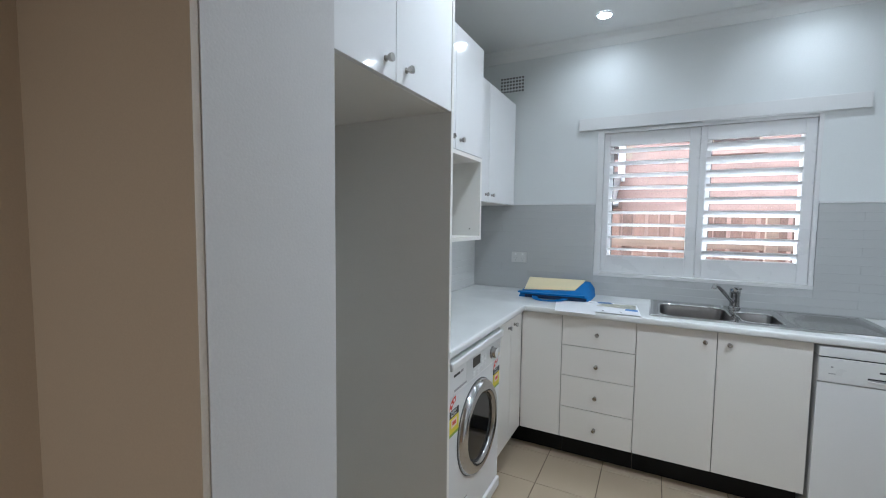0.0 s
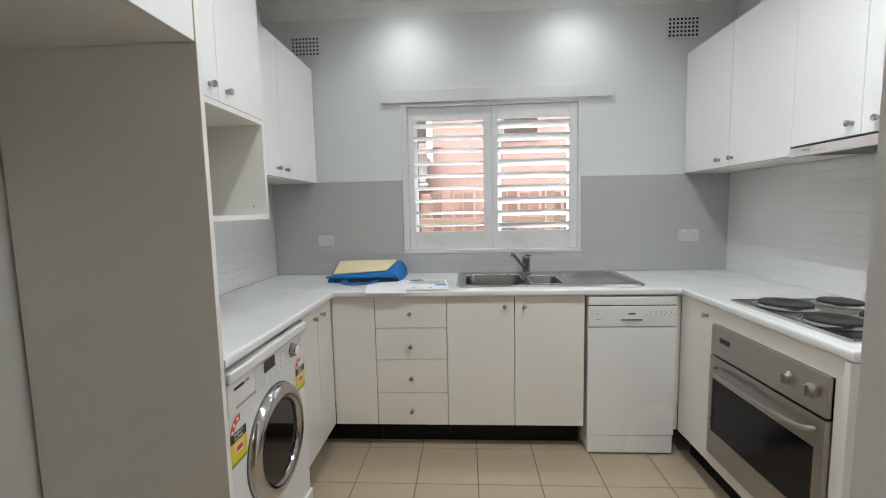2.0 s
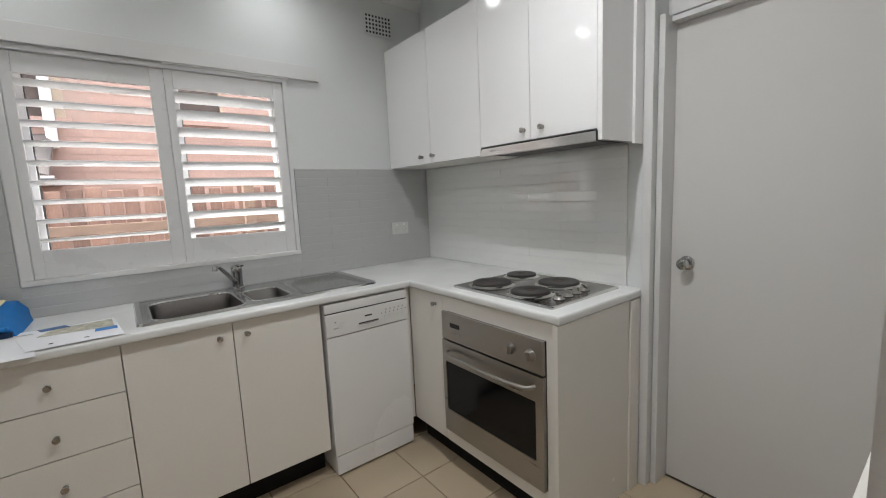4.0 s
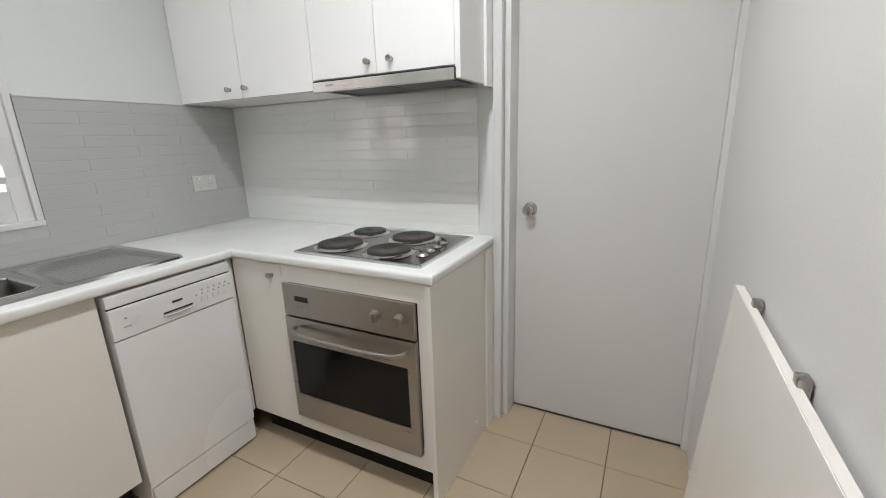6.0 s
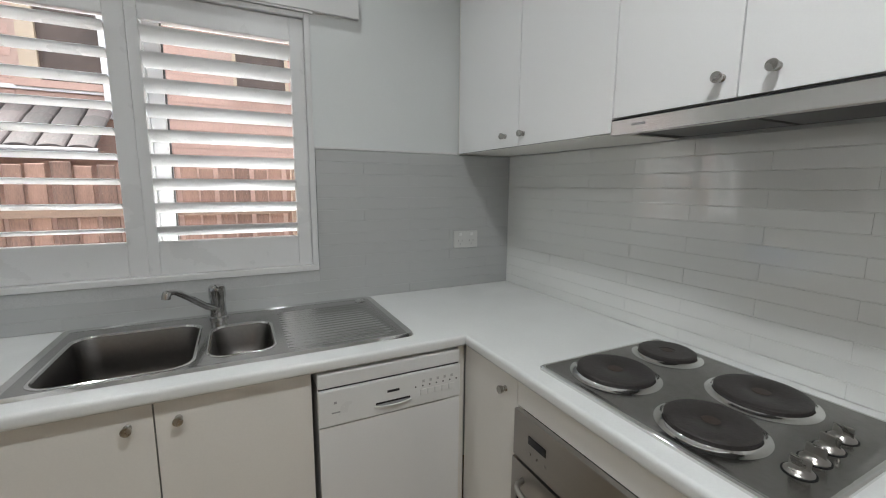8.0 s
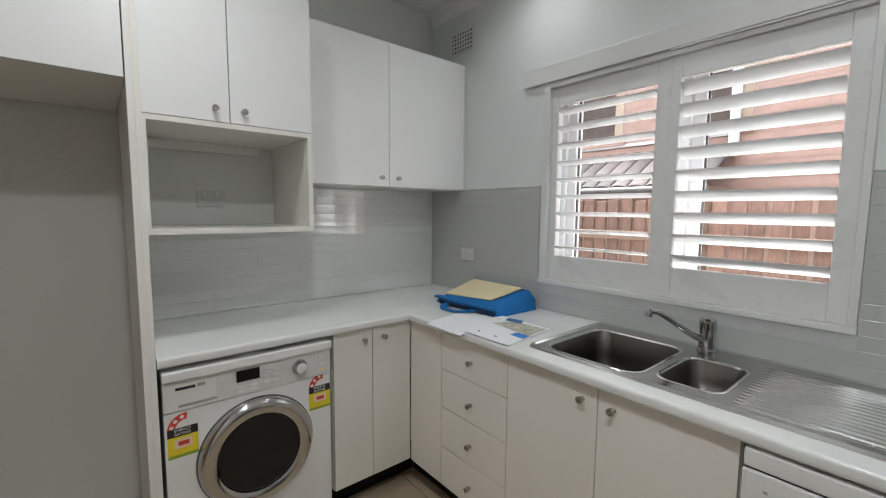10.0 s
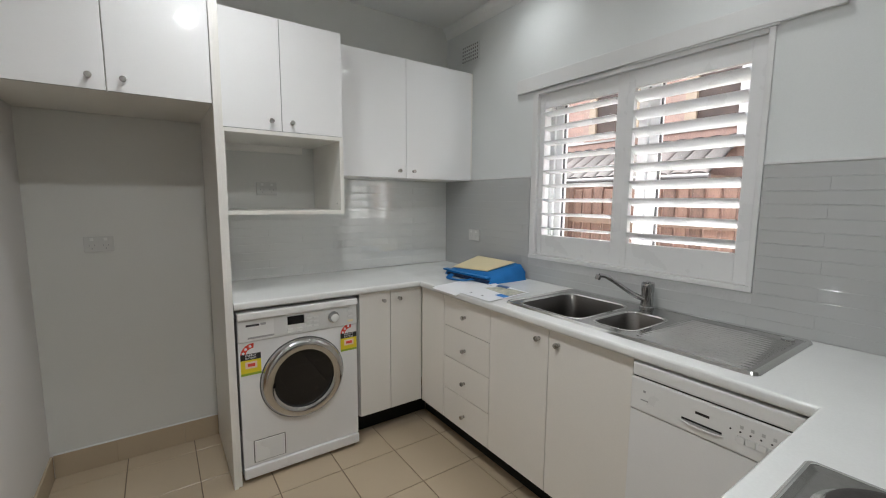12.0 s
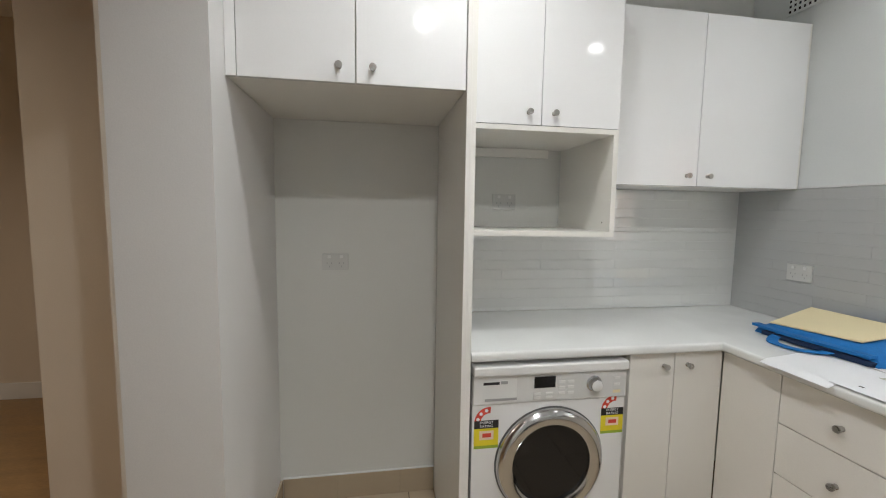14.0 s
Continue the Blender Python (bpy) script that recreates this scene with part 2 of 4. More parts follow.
class Face:
    """A front: u runs along it, d out of it, z up."""

    def __init__(self, way, plane, du=0.0, dz=0.0):
        self.way, self.plane, self.du, self.dz = way, plane, du, dz

    def at(self, u, d, z):
        u, z = u + self.du, z + self.dz
        if self.way == "-y":
            return Vector((u, self.plane - d, z))
        if self.way == "+y":
            return Vector((u, self.plane + d, z))
        return Vector((self.plane + d if self.way == "+x" else self.plane - d, u, z))

    def box(self, u0, u1, d0, d1, z0, z1, bevel=0.0, seg=2):
        a, b = self.at(u0, d0, z0), self.at(u1, d1, z1)
        return box(min(a.x, b.x), max(a.x, b.x), min(a.y, b.y), max(a.y, b.y), a.z, b.z, bevel, seg)

    def lathe(self, u, z, profile, seg=24, cap=True):
        """Rings of (d, r) round the axis that leaves the front at (u, z)."""
        bm = bmesh.new()
        rings = []
        for d, r in profile:
            rings.append([bm.verts.new(self.at(u + r * math.cos(2 * math.pi * k / seg), d, z + r * math.sin(2 * math.pi * k / seg))) for k in range(seg)])
        for a, b in zip(rings, rings[1:]):
            for k in range(seg):
                bm.faces.new((a[k], a[(k + 1) % seg], b[(k + 1) % seg], b[k]))
        if cap:
            bm.faces.new(rings[0]), bm.faces.new(rings[-1])
        bmesh.ops.recalc_face_normals(bm, faces=bm.faces)
        return bm

    def axes(self):
        """Axes of writing on the front: to the reader's right, up, out."""
        out = self.at(0, 1, 0) - self.at(0, 0, 0)
        up = Vector((0, 0, 1))
        return up.cross(out), up, out


BACK, LEFT, RIGHT = Face("-y", 2.83), Face("+x", -0.25), Face("-x", 1.59)


def slab(us, vs, solid, w0, w1, place, tidy=True):
    """A plate made of the cells of a grid that are solid, with real openings."""
    bm = bmesh.new()
    nu, nv = len(us) - 1, len(vs) - 1
    on = lambda i, j: 0 <= i < nu and 0 <= j < nv and solid((us[i] + us[i + 1]) / 2, (vs[j] + vs[j + 1]) / 2)
    quad = lambda *p: bm.faces.new([bm.verts.new(place(*q)) for q in p])
    for i in range(nu):
        for j in range(nv):
            if not on(i, j):
                continue
            a, b, c, d = us[i], us[i + 1], vs[j], vs[j + 1]
            quad((a, c, w0), (b, c, w0), (b, d, w0), (a, d, w0)), quad((a, c, w1), (b, c, w1), (b, d, w1), (a, d, w1))
            if not on(i - 1, j):
                quad((a, c, w0), (a, d, w0), (a, d, w1), (a, c, w1))
            if not on(i + 1, j):
                quad((b, c, w0), (b, d, w0), (b, d, w1), (b, c, w1))
            if not on(i, j - 1):
                quad((a, c, w0), (b, c, w0), (b, c, w1), (a, c, w1))
            if not on(i, j + 1):
                quad((a, d, w0), (b, d, w0), (b, d, w1), (a, d, w1))
    bmesh.ops.remove_doubles(bm, verts=bm.verts, dist=1e-5)
    bmesh.ops.recalc_face_normals(bm, faces=bm.faces)
    if tidy:
        bmesh.ops.dissolve_limit(bm, angle_limit=0.01, verts=bm.verts, edges=bm.edges)
    return bm


def tube(points, radius, seg=12, flat=1.0):
    """A swept round bar through the points; radius may be a list."""
    pts = [Vector(p) for p in points]
    rad = radius if isinstance(radius, (list, tuple)) else [radius] * len(pts)
    bm, rings, side = bmesh.new(), [], None
    for i, p in enumerate(pts):
        t = (pts[min(i + 1, len(pts) - 1)] - pts[max(i - 1, 0)]).normalized()
        if side is None:
            side = t.cross(Vector((0, 0, 1)) if abs(t.z) < 0.9 else Vector((1, 0, 0))).normalized()
        side = (side - side.dot(t) * t).normalized()
        up = t.cross(side)
        rings.append([bm.verts.new(p + rad[i] * (math.cos(2 * math.pi * k / seg) * side + flat * math.sin(2 * math.pi * k / seg) * up)) for k in range(seg)])
    for a, b in zip(rings, rings[1:]):
        for k in range(seg):
            bm.faces.new((a[k], a[(k + 1) % seg], b[(k + 1) % seg], b[k]))
    bm.faces.new(rings[0]), bm.faces.new(rings[-1])
    bmesh.ops.recalc_face_normals(bm, faces=bm.faces)
    return bm


def curve(points, steps=6):
    """Points on a smooth line through the given ones."""
    p = [Vector(q) for q in points]
    p = [2 * p[0] - p[1]] + p + [2 * p[-1] - p[-2]]
    out = []
    for a, b, c, d in zip(p, p[1:], p[2:], p[3:]):
        for k in range(steps):
            t = k / steps
            out.append(0.5 * (2 * b + (c - a) * t + (2 * a - 5 * b + 4 * c - d) * t * t + (3 * b - a - 3 * c + d) * t ** 3))
    return out + [p[-2]]


def words(text, size, face, u, d, z, material, parent, name="lettering"):
    """Flat lettering on a front, centred at (u, z)."""
    data = bpy.data.curves.new("text", "FONT")
    data.body, data.size, data.align_x, data.align_y, data.extrude = text, size, "CENTER", "CENTER", 0.0002
    tmp = new("tmp_text", data)
    bpy.context.view_layer.update()
    me = bpy.data.meshes.new_from_object(tmp.evaluated_get(bpy.context.evaluated_depsgraph_get()))
    bpy.data.objects.remove(tmp)
    bm = bmesh.new()
    bm.from_mesh(me)
    bpy.data.meshes.remove(me)
    r, up, out = face.axes()
    m = Matrix((r, up, out)).transposed().to_4x4()
    m.translation = face.at(u, d, z)
    bmesh.ops.transform(bm, matrix=m, verts=bm.verts)
    return part(name, bm, material, parent)


KNOB = [(0.0, 0.0085), (0.002, 0.0085), (0.004, 0.0062), (0.009, 0.006), (0.012, 0.0098), (0.021, 0.0116), (0.0235, 0.0108), (0.024, 0.0)]


def knob(face, u, z, parent, d=0.0):
    return part("knob", face.lathe(u, z, [(d + a, max(r, 0.0004)) for a, r in KNOB], 20), NICKEL, parent, "satin nickel knob", smooth=True)


def door(face, u0, u1, z0, z1, material, parent, knob_at=None, d=0.0, thick=0.018, name="door"):
    g = 0.0016
    ob = part(name, face.box(u0 + g, u1 - g, d - thick, d, z0 + g, z1 - g, 0.0016), material, parent)
    if knob_at:
        knob(face, *knob_at, ob, d)
    return ob


def structure(name, bm, material, label, smooth=False):
    ob = part(name, bm, material, None, smooth=smooth)
    return tagged(ob, label, "", "", "structure")


# ---- setting ----
XL, XR, YN, YS0, YS1 = -0.81, 2.155, 3.398, 0.78, 1.043
XD = 2.285
up_x = lambda u, v, w: (u, w, v)
up_y = lambda u, v, w: (w, u, v)
flat = lambda u, v, w: (u, v, w)

structure("floor", box(-3.2, 3.2, -2.6, 3.7, -0.12, -0.004), FGROUT, "brown floor grout under beige stone-look tiles")
structure("ceiling", box(-3.2, 3.2, -2.6, 3.7, CEIL, CEIL + 0.2), CEILING, "plain white painted ceiling")
structure("wall_north", slab([-1.05, 0.08, 1.224, 2.55], [0, 1.035, 1.994, CEIL], lambda u, v: not (0.08 < u < 1.224 and 1.035 < v < 1.994), YN, 3.66, up_x), WALL, "pale grey painted wall with a shuttered window")
structure("wall_west", box(-1.05, XL, YS1, YN, 0, CEIL), NICHEW, "off-white painted wall behind the cabinets")
structure("wall_east", box(XR, 2.55, 1.832, YN, 0, CEIL), WALL, "pale grey painted wall behind the cooktop")
structure("wall_door", slab([0.80, 1.062, 1.8316], [0, 1.98, CEIL], lambda u, v: not (1.062 < u and v < 1.98), XD - 0.02, 2.55, up_y), TRIM, "white painted wall round a plain door")
# Added out of view so no sky light shows through the door gaps.
structure("door_gap_blocker", box(2.56, 2.66, 0.8, 2.1, 0, CEIL), TRIM, "unseen white board that blocks sky light behind the door")
structure("wall_south", slab([-0.81, -0.105, 0.835, XD - 0.02], [0, 2.12, CEIL], lambda u, v: not (-0.105 < u < 0.835 and v < 2.12), YS0 + 0.004, YS1, up_x), WALLW, "grey-white painted wall with an open doorway")
structure("wall_hall_north", slab([-0.63, -0.107, 0.837, 3.0], [0, 2.122, CEIL], lambda u, v: not (-0.107 < u < 0.837 and v < 2.122), YS0 - 0.008, YS0 + 0.003, up_x), CREAM, "cream painted hall wall round the doorway")
structure("wall_hall_return", box(-1.05, -0.63, 0.22, YS1 - 0.01, 0, CEIL), CREAM, "cream painted return wall in the hall")
structure("wall_hall_west", box(-2.4, -2.18, -2.6, 1.2, 0, CEIL), CREAM, "cream painted hall wall")
structure("wall_hall_far", box(-2.18, -1.05, 1.0, 1.2, 0, CEIL), CREAM, "cream painted hall wall")
structure("wall_hall_south", box(-2.4, 3.2, -2.6, -2.4, 0, CEIL), CREAM, "cream painted hall wall")
structure("wall_hall_east", box(3.0, 3.2, -2.4, YS0, 0, CEIL), CREAM, "cream painted hall wall")
structure("hall_floor", box(-2.18, 3.0, -2.4, 0.755, -0.003, 0.002), CARPET, "tan timber hall floor")
structure("baseboard_hall", box(-2.18, -2.165, -2.4, 1.0, 0.002, 0.12, 0.004), TRIM, "white skirting board in the hall")

cornice = bmesh.new()
prof = [(0, -0.075), (0.006, -0.075), (0.009, -0.066), (0.022, -0.03), (0.042, -0.010), (0.046, 0.0), (0, 0)]
loops = []
for cx in (XL, XR):
    loops.append([cornice.verts.new((cx, YN - a, CEIL + b)) for a, b in prof])
for k in range(len(prof)):
    cornice.faces.new((loops[0][k], loops[1][k], loops[1][(k + 1) % len(prof)], loops[0][(k + 1) % len(prof)]))
bmesh.ops.recalc_face_normals(cornice, faces=cornice.faces)
structure("trim_cornice", cornice, CEILING, "white plaster cornice along the ceiling")

# skirting tiles in the fridge recess
for k, (a, b) in enumerate(((YS1 + 0.012, 1.30), (1.3006, 1.60), (1.6006, 1.768))):
    structure("baseboard", box(XL, XL + 0.011, a, b, 0.0, 0.118, 0.0012), FLOOR, "beige stone-look skirting tile")
structure("baseboard", box(XL + 0.012, -0.12, YS1, YS1 + 0.011, 0.0, 0.118, 0.002), FLOOR, "beige stone-look skirting tile")

structure("trim_caulk", box(XL, XL + 0.010, YS1 + 0.012, 1.768, 0.1185, 0.1225), TRIM, "white caulk line above the skirting tiles")

# door beside the cooktop
dr = thing("door_1", (XD, 1.48, 0), "plain white flush door, closed, with a round knob", "door", kind="structure")
part("door_leaf", box(XD, XD + 0.036, 1.0645, 1.806, 0.008, 1.972, 0.002), DOORP, dr)
part("door_jamb", box(2.186, XD + 0.05, 1.807, 1.8312, 0, 1.995, 0.003), TRIM, dr)
part("door_jamb", box(2.272, XD + 0.05, 1.046, 1.064, 0, 1.995, 0.002), TRIM, dr)
part("door_head", box(2.240, XD + 0.05, 1.0645, 1.8065, 1.974, 1.994, 0.002), TRIM, dr)
part("architrave", box(2.141, 2.1545, 1.828, 1.866, 0, 2.052, 0.004), TRIM, dr)
part("architrave", box(2.233, 2.2635, 1.045, 1.8065, 1.996, 2.058, 0.004), TRIM, dr)
DF = Face("-x", XD)
kn = part("door_knob", DF.lathe(1.742, 1.004, [(0, 0.030), (0.003, 0.030), (0.007, 0.025), (0.010, 0.011), (0.020, 0.0105), (0.025, 0.018), (0.034, 0.0245), (0.045, 0.0245), (0.051, 0.019), (0.053, 0.010), (0.0535, 0.0005)], 32), CHROME, dr, "polished chrome round knob", smooth=True)
part("lock_button", DF.lathe(1.742, 1.004, [(0.053, 0.008), (0.058, 0.0075), (0.059, 0.0005)], 16), NICKEL, kn)

# ---- window ----
win = thing("window_1", (0.66, YN, 1.03), "white painted window with two louvred shutters", "window", kind="structure")
for nm, b in (("window_frame", (0.076, 0.116, YN - 0.010, 3.50, 1.056, 1.998)), ("window_frame", (1.2065, 1.2275, YN - 0.010, 3.50, 1.056, 1.998)), ("window_frame", (0.1165, 1.206, YN - 0.010, 3.50, 1.980, 1.998)), ("window_sill", (0.074, 1.2295, YN - 0.013, 3.60, 1.034, 1.0555))):
    part(nm, box(*b, 0.003), TRIM, win)
for b in ((0.082, 0.112, 3.545, 3.62, 1.056, 1.99), (0.1125, 0.160, 3.56, 3.61, 1.056, 1.99), (1.185, 1.2235, 3.56, 3.61, 1.056, 1.99), (0.1605, 1.1845, 3.56, 3.61, 1.945, 1.99), (0.1605, 1.1845, 3.56, 3.61, 1.056, 1.10), (0.640, 0.686, 3.545, 3.579, 1.1005, 1.9445), (0.6865, 0.735, 3.562, 3.61, 1.1005, 1.9445)):
    part("sash", box(*b, 0.004), SLAT, win)
for a, b in ((0.1605, 0.6395), (0.7355, 1.1845)):
    part("glazing_bead", box(a, a + 0.006, 3.572, 3.5835, 1.1005, 1.9445), RUBBER, win)
    p = part("pane", box(a, b, 3.584, 3.588, 1.1005, 1.9445), PANE, win)
    p.visible_shadow = False

pel = thing("pelmet", (0.68, YN, 2.01), "white painted timber pelmet above the window shutters", "pelmet")
part("board", box(-0.048, 1.412, 3.378, YN - 0.001, 2.006, 2.086, 0.003), TRIM, pel)
part("track", box(0.66, 1.238, 3.381, YN - 0.011, 1.9985, 2.0055), TRIM, pel)


def slat(x0, x1, y, z, tilt):
    """A louvre blade of lens-shaped section, its room side higher."""
    bm, seg, w, h = bmesh.new(), 14, 0.0345, 0.0055
    rings = []
    ct, st = math.cos(tilt), math.sin(tilt)
    for x in (x0, x1):
        ring = []
        for k in range(seg):
            a = 2 * math.pi * k / seg
            p, q = w * math.cos(a), h * math.sin(a)
            ring.append(bm.verts.new((x, y + p * ct + q * st, z - p * st + q * ct)))
        rings.append(ring)
    for k in range(seg):
        bm.faces.new((rings[0][k], rings[0][(k + 1) % seg], rings[1][(k + 1) % seg], rings[1][k]))
    bm.faces.new(rings[0]), bm.faces.new(rings[1])
    bmesh.ops.recalc_face_normals(bm, faces=bm.faces)
    return bm


def shutter(x0, x1, o0, o1, y, tilt, top, label):
    s = thing("shutter", ((x0 + x1) / 2, y, 1.052), label, "shutter", "window shutters")
    z0, z1, a, b = 1.0575, 1.9792, 1.176, 1.897
    part("stile", box(x0, o0, y, y + 0.027, z0, z1, 0.003), SLAT, s)
    part("stile", box(o1, x1, y, y + 0.027, z0, z1, 0.003), SLAT, s)
    part("rail", box(o0, o1, y + 0.001, y + 0.026, z0, a, 0.003), SLAT, s)
    part("rail", box(o0, o1, y + 0.001, y + 0.026, b, z1, 0.003), SLAT, s)
    for i in range(9):
        part("louvre", slat(o0 + 0.001, o1 - 0.001, y + 0.0135, top - 0.0809 * i, radians(tilt[i % len(tilt)])), SLAT, s, smooth=True)


shutter(0.1168, 0.6625, 0.152, 0.606, YN + 0.012, (13, 14, 15, 13, 14), 1.864, "white shutter panel with louvres nearly level")
shutter(0.6632, 1.2058, 0.697, 1.156, YN + 0.006, (34, 35, 33, 34, 32), 1.857, "white shutter panel with louvres tilted half closed")


def air_vent(x0, x1, z0, z1, cols, rows, hole_share, label):
    v = thing("air_vent", ((x0 + x1) / 2, YN, z0), label, "vent", "wall vents")
    # Dark sheet stands for the shade behind the vent holes.
    part("vent_shade", box(x0 + 0.004, x1 - 0.004, YN - 0.004, YN - 0.001, z0 + 0.004, z1 - 0.004), DARK, v)
    lo, hi = 0.5 - hole_share / 2, 0.5 + hole_share / 2
    pu, pv = (x1 - x0 - 0.012) / cols, (z1 - z0 - 0.012) / rows
    us, vs = [x0], [z0]
    for i in range(cols):
        us += [x0 + 0.006 + pu * (i + lo), x0 + 0.006 + pu * (i + hi)]
    for j in range(rows):
        vs += [z0 + 0.006 + pv * (j + lo), z0 + 0.006 + pv * (j + hi)]
    us, vs = us + [x1], vs + [z1]
    hole = lambda u, v: lo < ((u - x0 - 0.006) / pu) % 1 < hi and lo < ((v - z0 - 0.006) / pv) % 1 < hi and x0 + 0.006 < u < x1 - 0.006 and z0 + 0.006 < v < z1 - 0.006
    part("grille", slab(us, vs, lambda u, v: not hole(u, v), YN - 0.008, YN - 0.0045, up_x, False), WALL, v)


air_vent(-0.625, -0.432, 2.318, 2.446, 8, 5, 0.58, "painted wall vent with square holes, high on the wall")
air_vent(1.735, 1.93, 2.335, 2.466, 8, 5, 0.62, "painted wall vent with square holes, high on the wall")

# ---- ceiling lamps ----
for lx, ly in DOWNLIGHTS:
    d = thing("downlight", (lx, ly, CEIL), "round white recessed downlight, switched on", "downlight", "ceiling downlights")
    bm = bmesh.new()
    rings = []
    for r, z in ((0.048, -0.001), (0.050, -0.006), (0.040, -0.008), (0.037, -0.003)):
        rings.append([bm.verts.new((lx + r * math.cos(math.pi * k / 16), ly + r * math.sin(math.pi * k / 16), CEIL + z)) for k in range(32)])
    for a, b in zip(rings, rings[1:]):
        for k in range(32):
            bm.faces.new((a[k], a[(k + 1) % 32], b[(k + 1) % 32], b[k]))
    bmesh.ops.recalc_face_normals(bm, faces=bm.faces)
    part("rim", bm, TRIM, d, smooth=True)
    bm = bmesh.new()
    bmesh.ops.create_circle(bm, cap_ends=True, segments=32, radius=0.037, matrix=Matrix.Translation((lx, ly, CEIL - 0.0035)))
    part("diffuser", bm, LAMP, d, "glowing white diffuser")


# ---- base cabinets and worktop ----
def base_cabinet(face, u0, u1, label, depth, kick=0.105, z0=0.145, z1=0.862, top=0.862, ends=(0, 0)):
    c = thing("base_cabinet", face.at((u0 + u1) / 2, -depth / 2, 0), label, "cabinet", "base cabinets")
    g = 0.0008
    part("body", slab([u0 + g, u0 + 0.017, u1 - 0.017, u1 - g], [z0 + 0.001, z0 + 0.018, top - 0.003], lambda u, v: not (u0 + 0.017 < u < u1 - 0.017 and v > z0 + 0.018), 0.0195, depth, lambda u, v, w: face.at(u, -w, v)), CARCASS, c)
    part("kickboard", face.box(u0 + g + ends[0], u1 - g + ends[1], -kick - 0.016, -kick, 0.0, z0 - 0.001), BLACK, c, "black kickboard")
    return c


c = base_cabinet(BACK, -0.249, -0.012, "white corner base cabinet with a blank front panel", 0.55, ends=(-0.122, 0))
door(BACK, -0.249, -0.012, 0.145, 0.862, SATIN, c, name="front_panel")
c = base_cabinet(BACK, -0.012, 0.375, "white base cabinet with four drawers", 0.55)
for a, b, k in ((0.145, 0.329, 0.226), (0.329, 0.513, 0.411), (0.513, 0.69, 0.590), (0.69, 0.862, 0.770)):
    door(BACK, -0.012, 0.375, a, b, SATIN, c, (0.178, k), name="drawer_front")
c = base_cabinet(BACK, 0.375, 1.102, "white two-door base cabinet under the sink", 0.55)
door(BACK, 0.375, 0.736, 0.145, 0.862, SATIN, c, (0.684, 0.806))
door(BACK, 0.736, 1.102, 0.145, 0.862, SATIN, c, (0.786, 0.806))
c = base_cabinet(LEFT, 2.428, 2.828, "white two-door base cabinet beside the washing machine", 0.53, kick=0.125, ends=(0, 0.105))
door(LEFT, 2.428, 2.618, 0.15, 0.862, SATIN, c, (2.573, 0.81))
door(LEFT, 2.618, 2.8295, 0.15, 0.862, SATIN, c, (2.674, 0.81))
c = base_cabinet(RIGHT, 2.540, 2.828, "white one-door base cabinet beside the oven", 0.55, kick=0.07, z0=0.13)
part("filler", box(1.5635, 1.5895, 2.832, 2.85, 0.13, 0.862), SATIN, c)
door(RIGHT, 2.540, 2.826, 0.13, 0.862, SATIN, c, (2.596, 0.812))

# oven housing
oh = thing("oven_cabinet", RIGHT.at(2.21, -0.28, 0), "white cabinet housing the built-in oven", "cabinet")
part("body", slab([1.892, 1.9295, 2.5325, 2.5395], [0.13, 0.197, 0.793, 0.861], lambda u, v: not (1.9295 < u < 2.5325 and 0.197 < v < 0.793), -0.0, 0.55, lambda u, v, w: RIGHT.at(u, -w, v)), SATIN, oh)
part("end_panel", box(1.578, 2.134, 1.872, 1.8915, 0.0, 0.861, 0.0015), SATIN, oh)
part("scribe", box(2.06, 2.134, 1.8615, 1.8715, 0.0, 0.861, 0.001), SATIN, oh)
part("kickboard", RIGHT.box(1.893, 2.539, -0.086, -0.07, 0.0, 0.128), BLACK, oh, "black kickboard")

wt = thing("worktop", (0.67, 3.1, 0.865), "white laminate worktop running round three walls", "worktop")
inside = lambda x, y: (y > 2.80 or x < -0.225 or (x > 1.575 and y > 1.862)) and not (0.47 < x < 1.06 and 2.895 < y < 3.34) and not (1.66 < x < 2.06 and 1.96 < y < 2.48) and (x > -0.225 or y > 1.808)
bm = slab([-0.799, -0.225, 0.47, 1.06, 1.575, 1.66, 2.06, 2.152], [1.808, 1.862, 1.96, 2.48, 2.80, 2.895, 3.34, 3.396], inside, 0.864, 0.90, flat)
front = [e for e in bm.edges if abs(e.verts[0].co.z - e.verts[1].co.z) < 1e-6 and (all(abs(v.co.y - 2.80) < 1e-4 and -0.23 < v.co.x < 1.58 for v in e.verts) or all(abs(v.co.x + 0.225) < 1e-4 for v in e.verts) or all(abs(v.co.x - 1.575) < 1e-4 for v in e.verts) or all(abs(v.co.y - 1.862) < 1e-4 for v in e.verts))]
bmesh.ops.bevel(bm, geom=front, offset=0.011, segments=4, profile=0.5, affect="EDGES")
part("top", bm, COUNTER, wt, smooth=True)

# ---- sink and tap ----
def rounded(x0, x1, y0, y1, r, n=5):
    out = []
    for cx, cy, a0 in ((x1 - r, y1 - r, 0), (x0 + r, y1 - r, 90), (x0 + r, y0 + r, 180), (x1 - r, y0 + r, 270)):
        out += [(cx + r * math.cos(radians(a0 + 90 * k / n)), cy + r * math.sin(radians(a0 + 90 * k / n))) for k in range(n + 1)]
    return out


def loft(rings, cap_last=True):
    bm = bmesh.new()
    vs = [[bm.verts.new(p) for p in ring] for ring in rings]
    n = len(vs[0])
    for a, b in zip(vs, vs[1:]):
        for k in range(n):
            bm.faces.new((a[k], a[(k + 1) % n], b[(k + 1) % n], b[k]))
    if cap_last:
        bm.faces.new(vs[-1])
    return bm


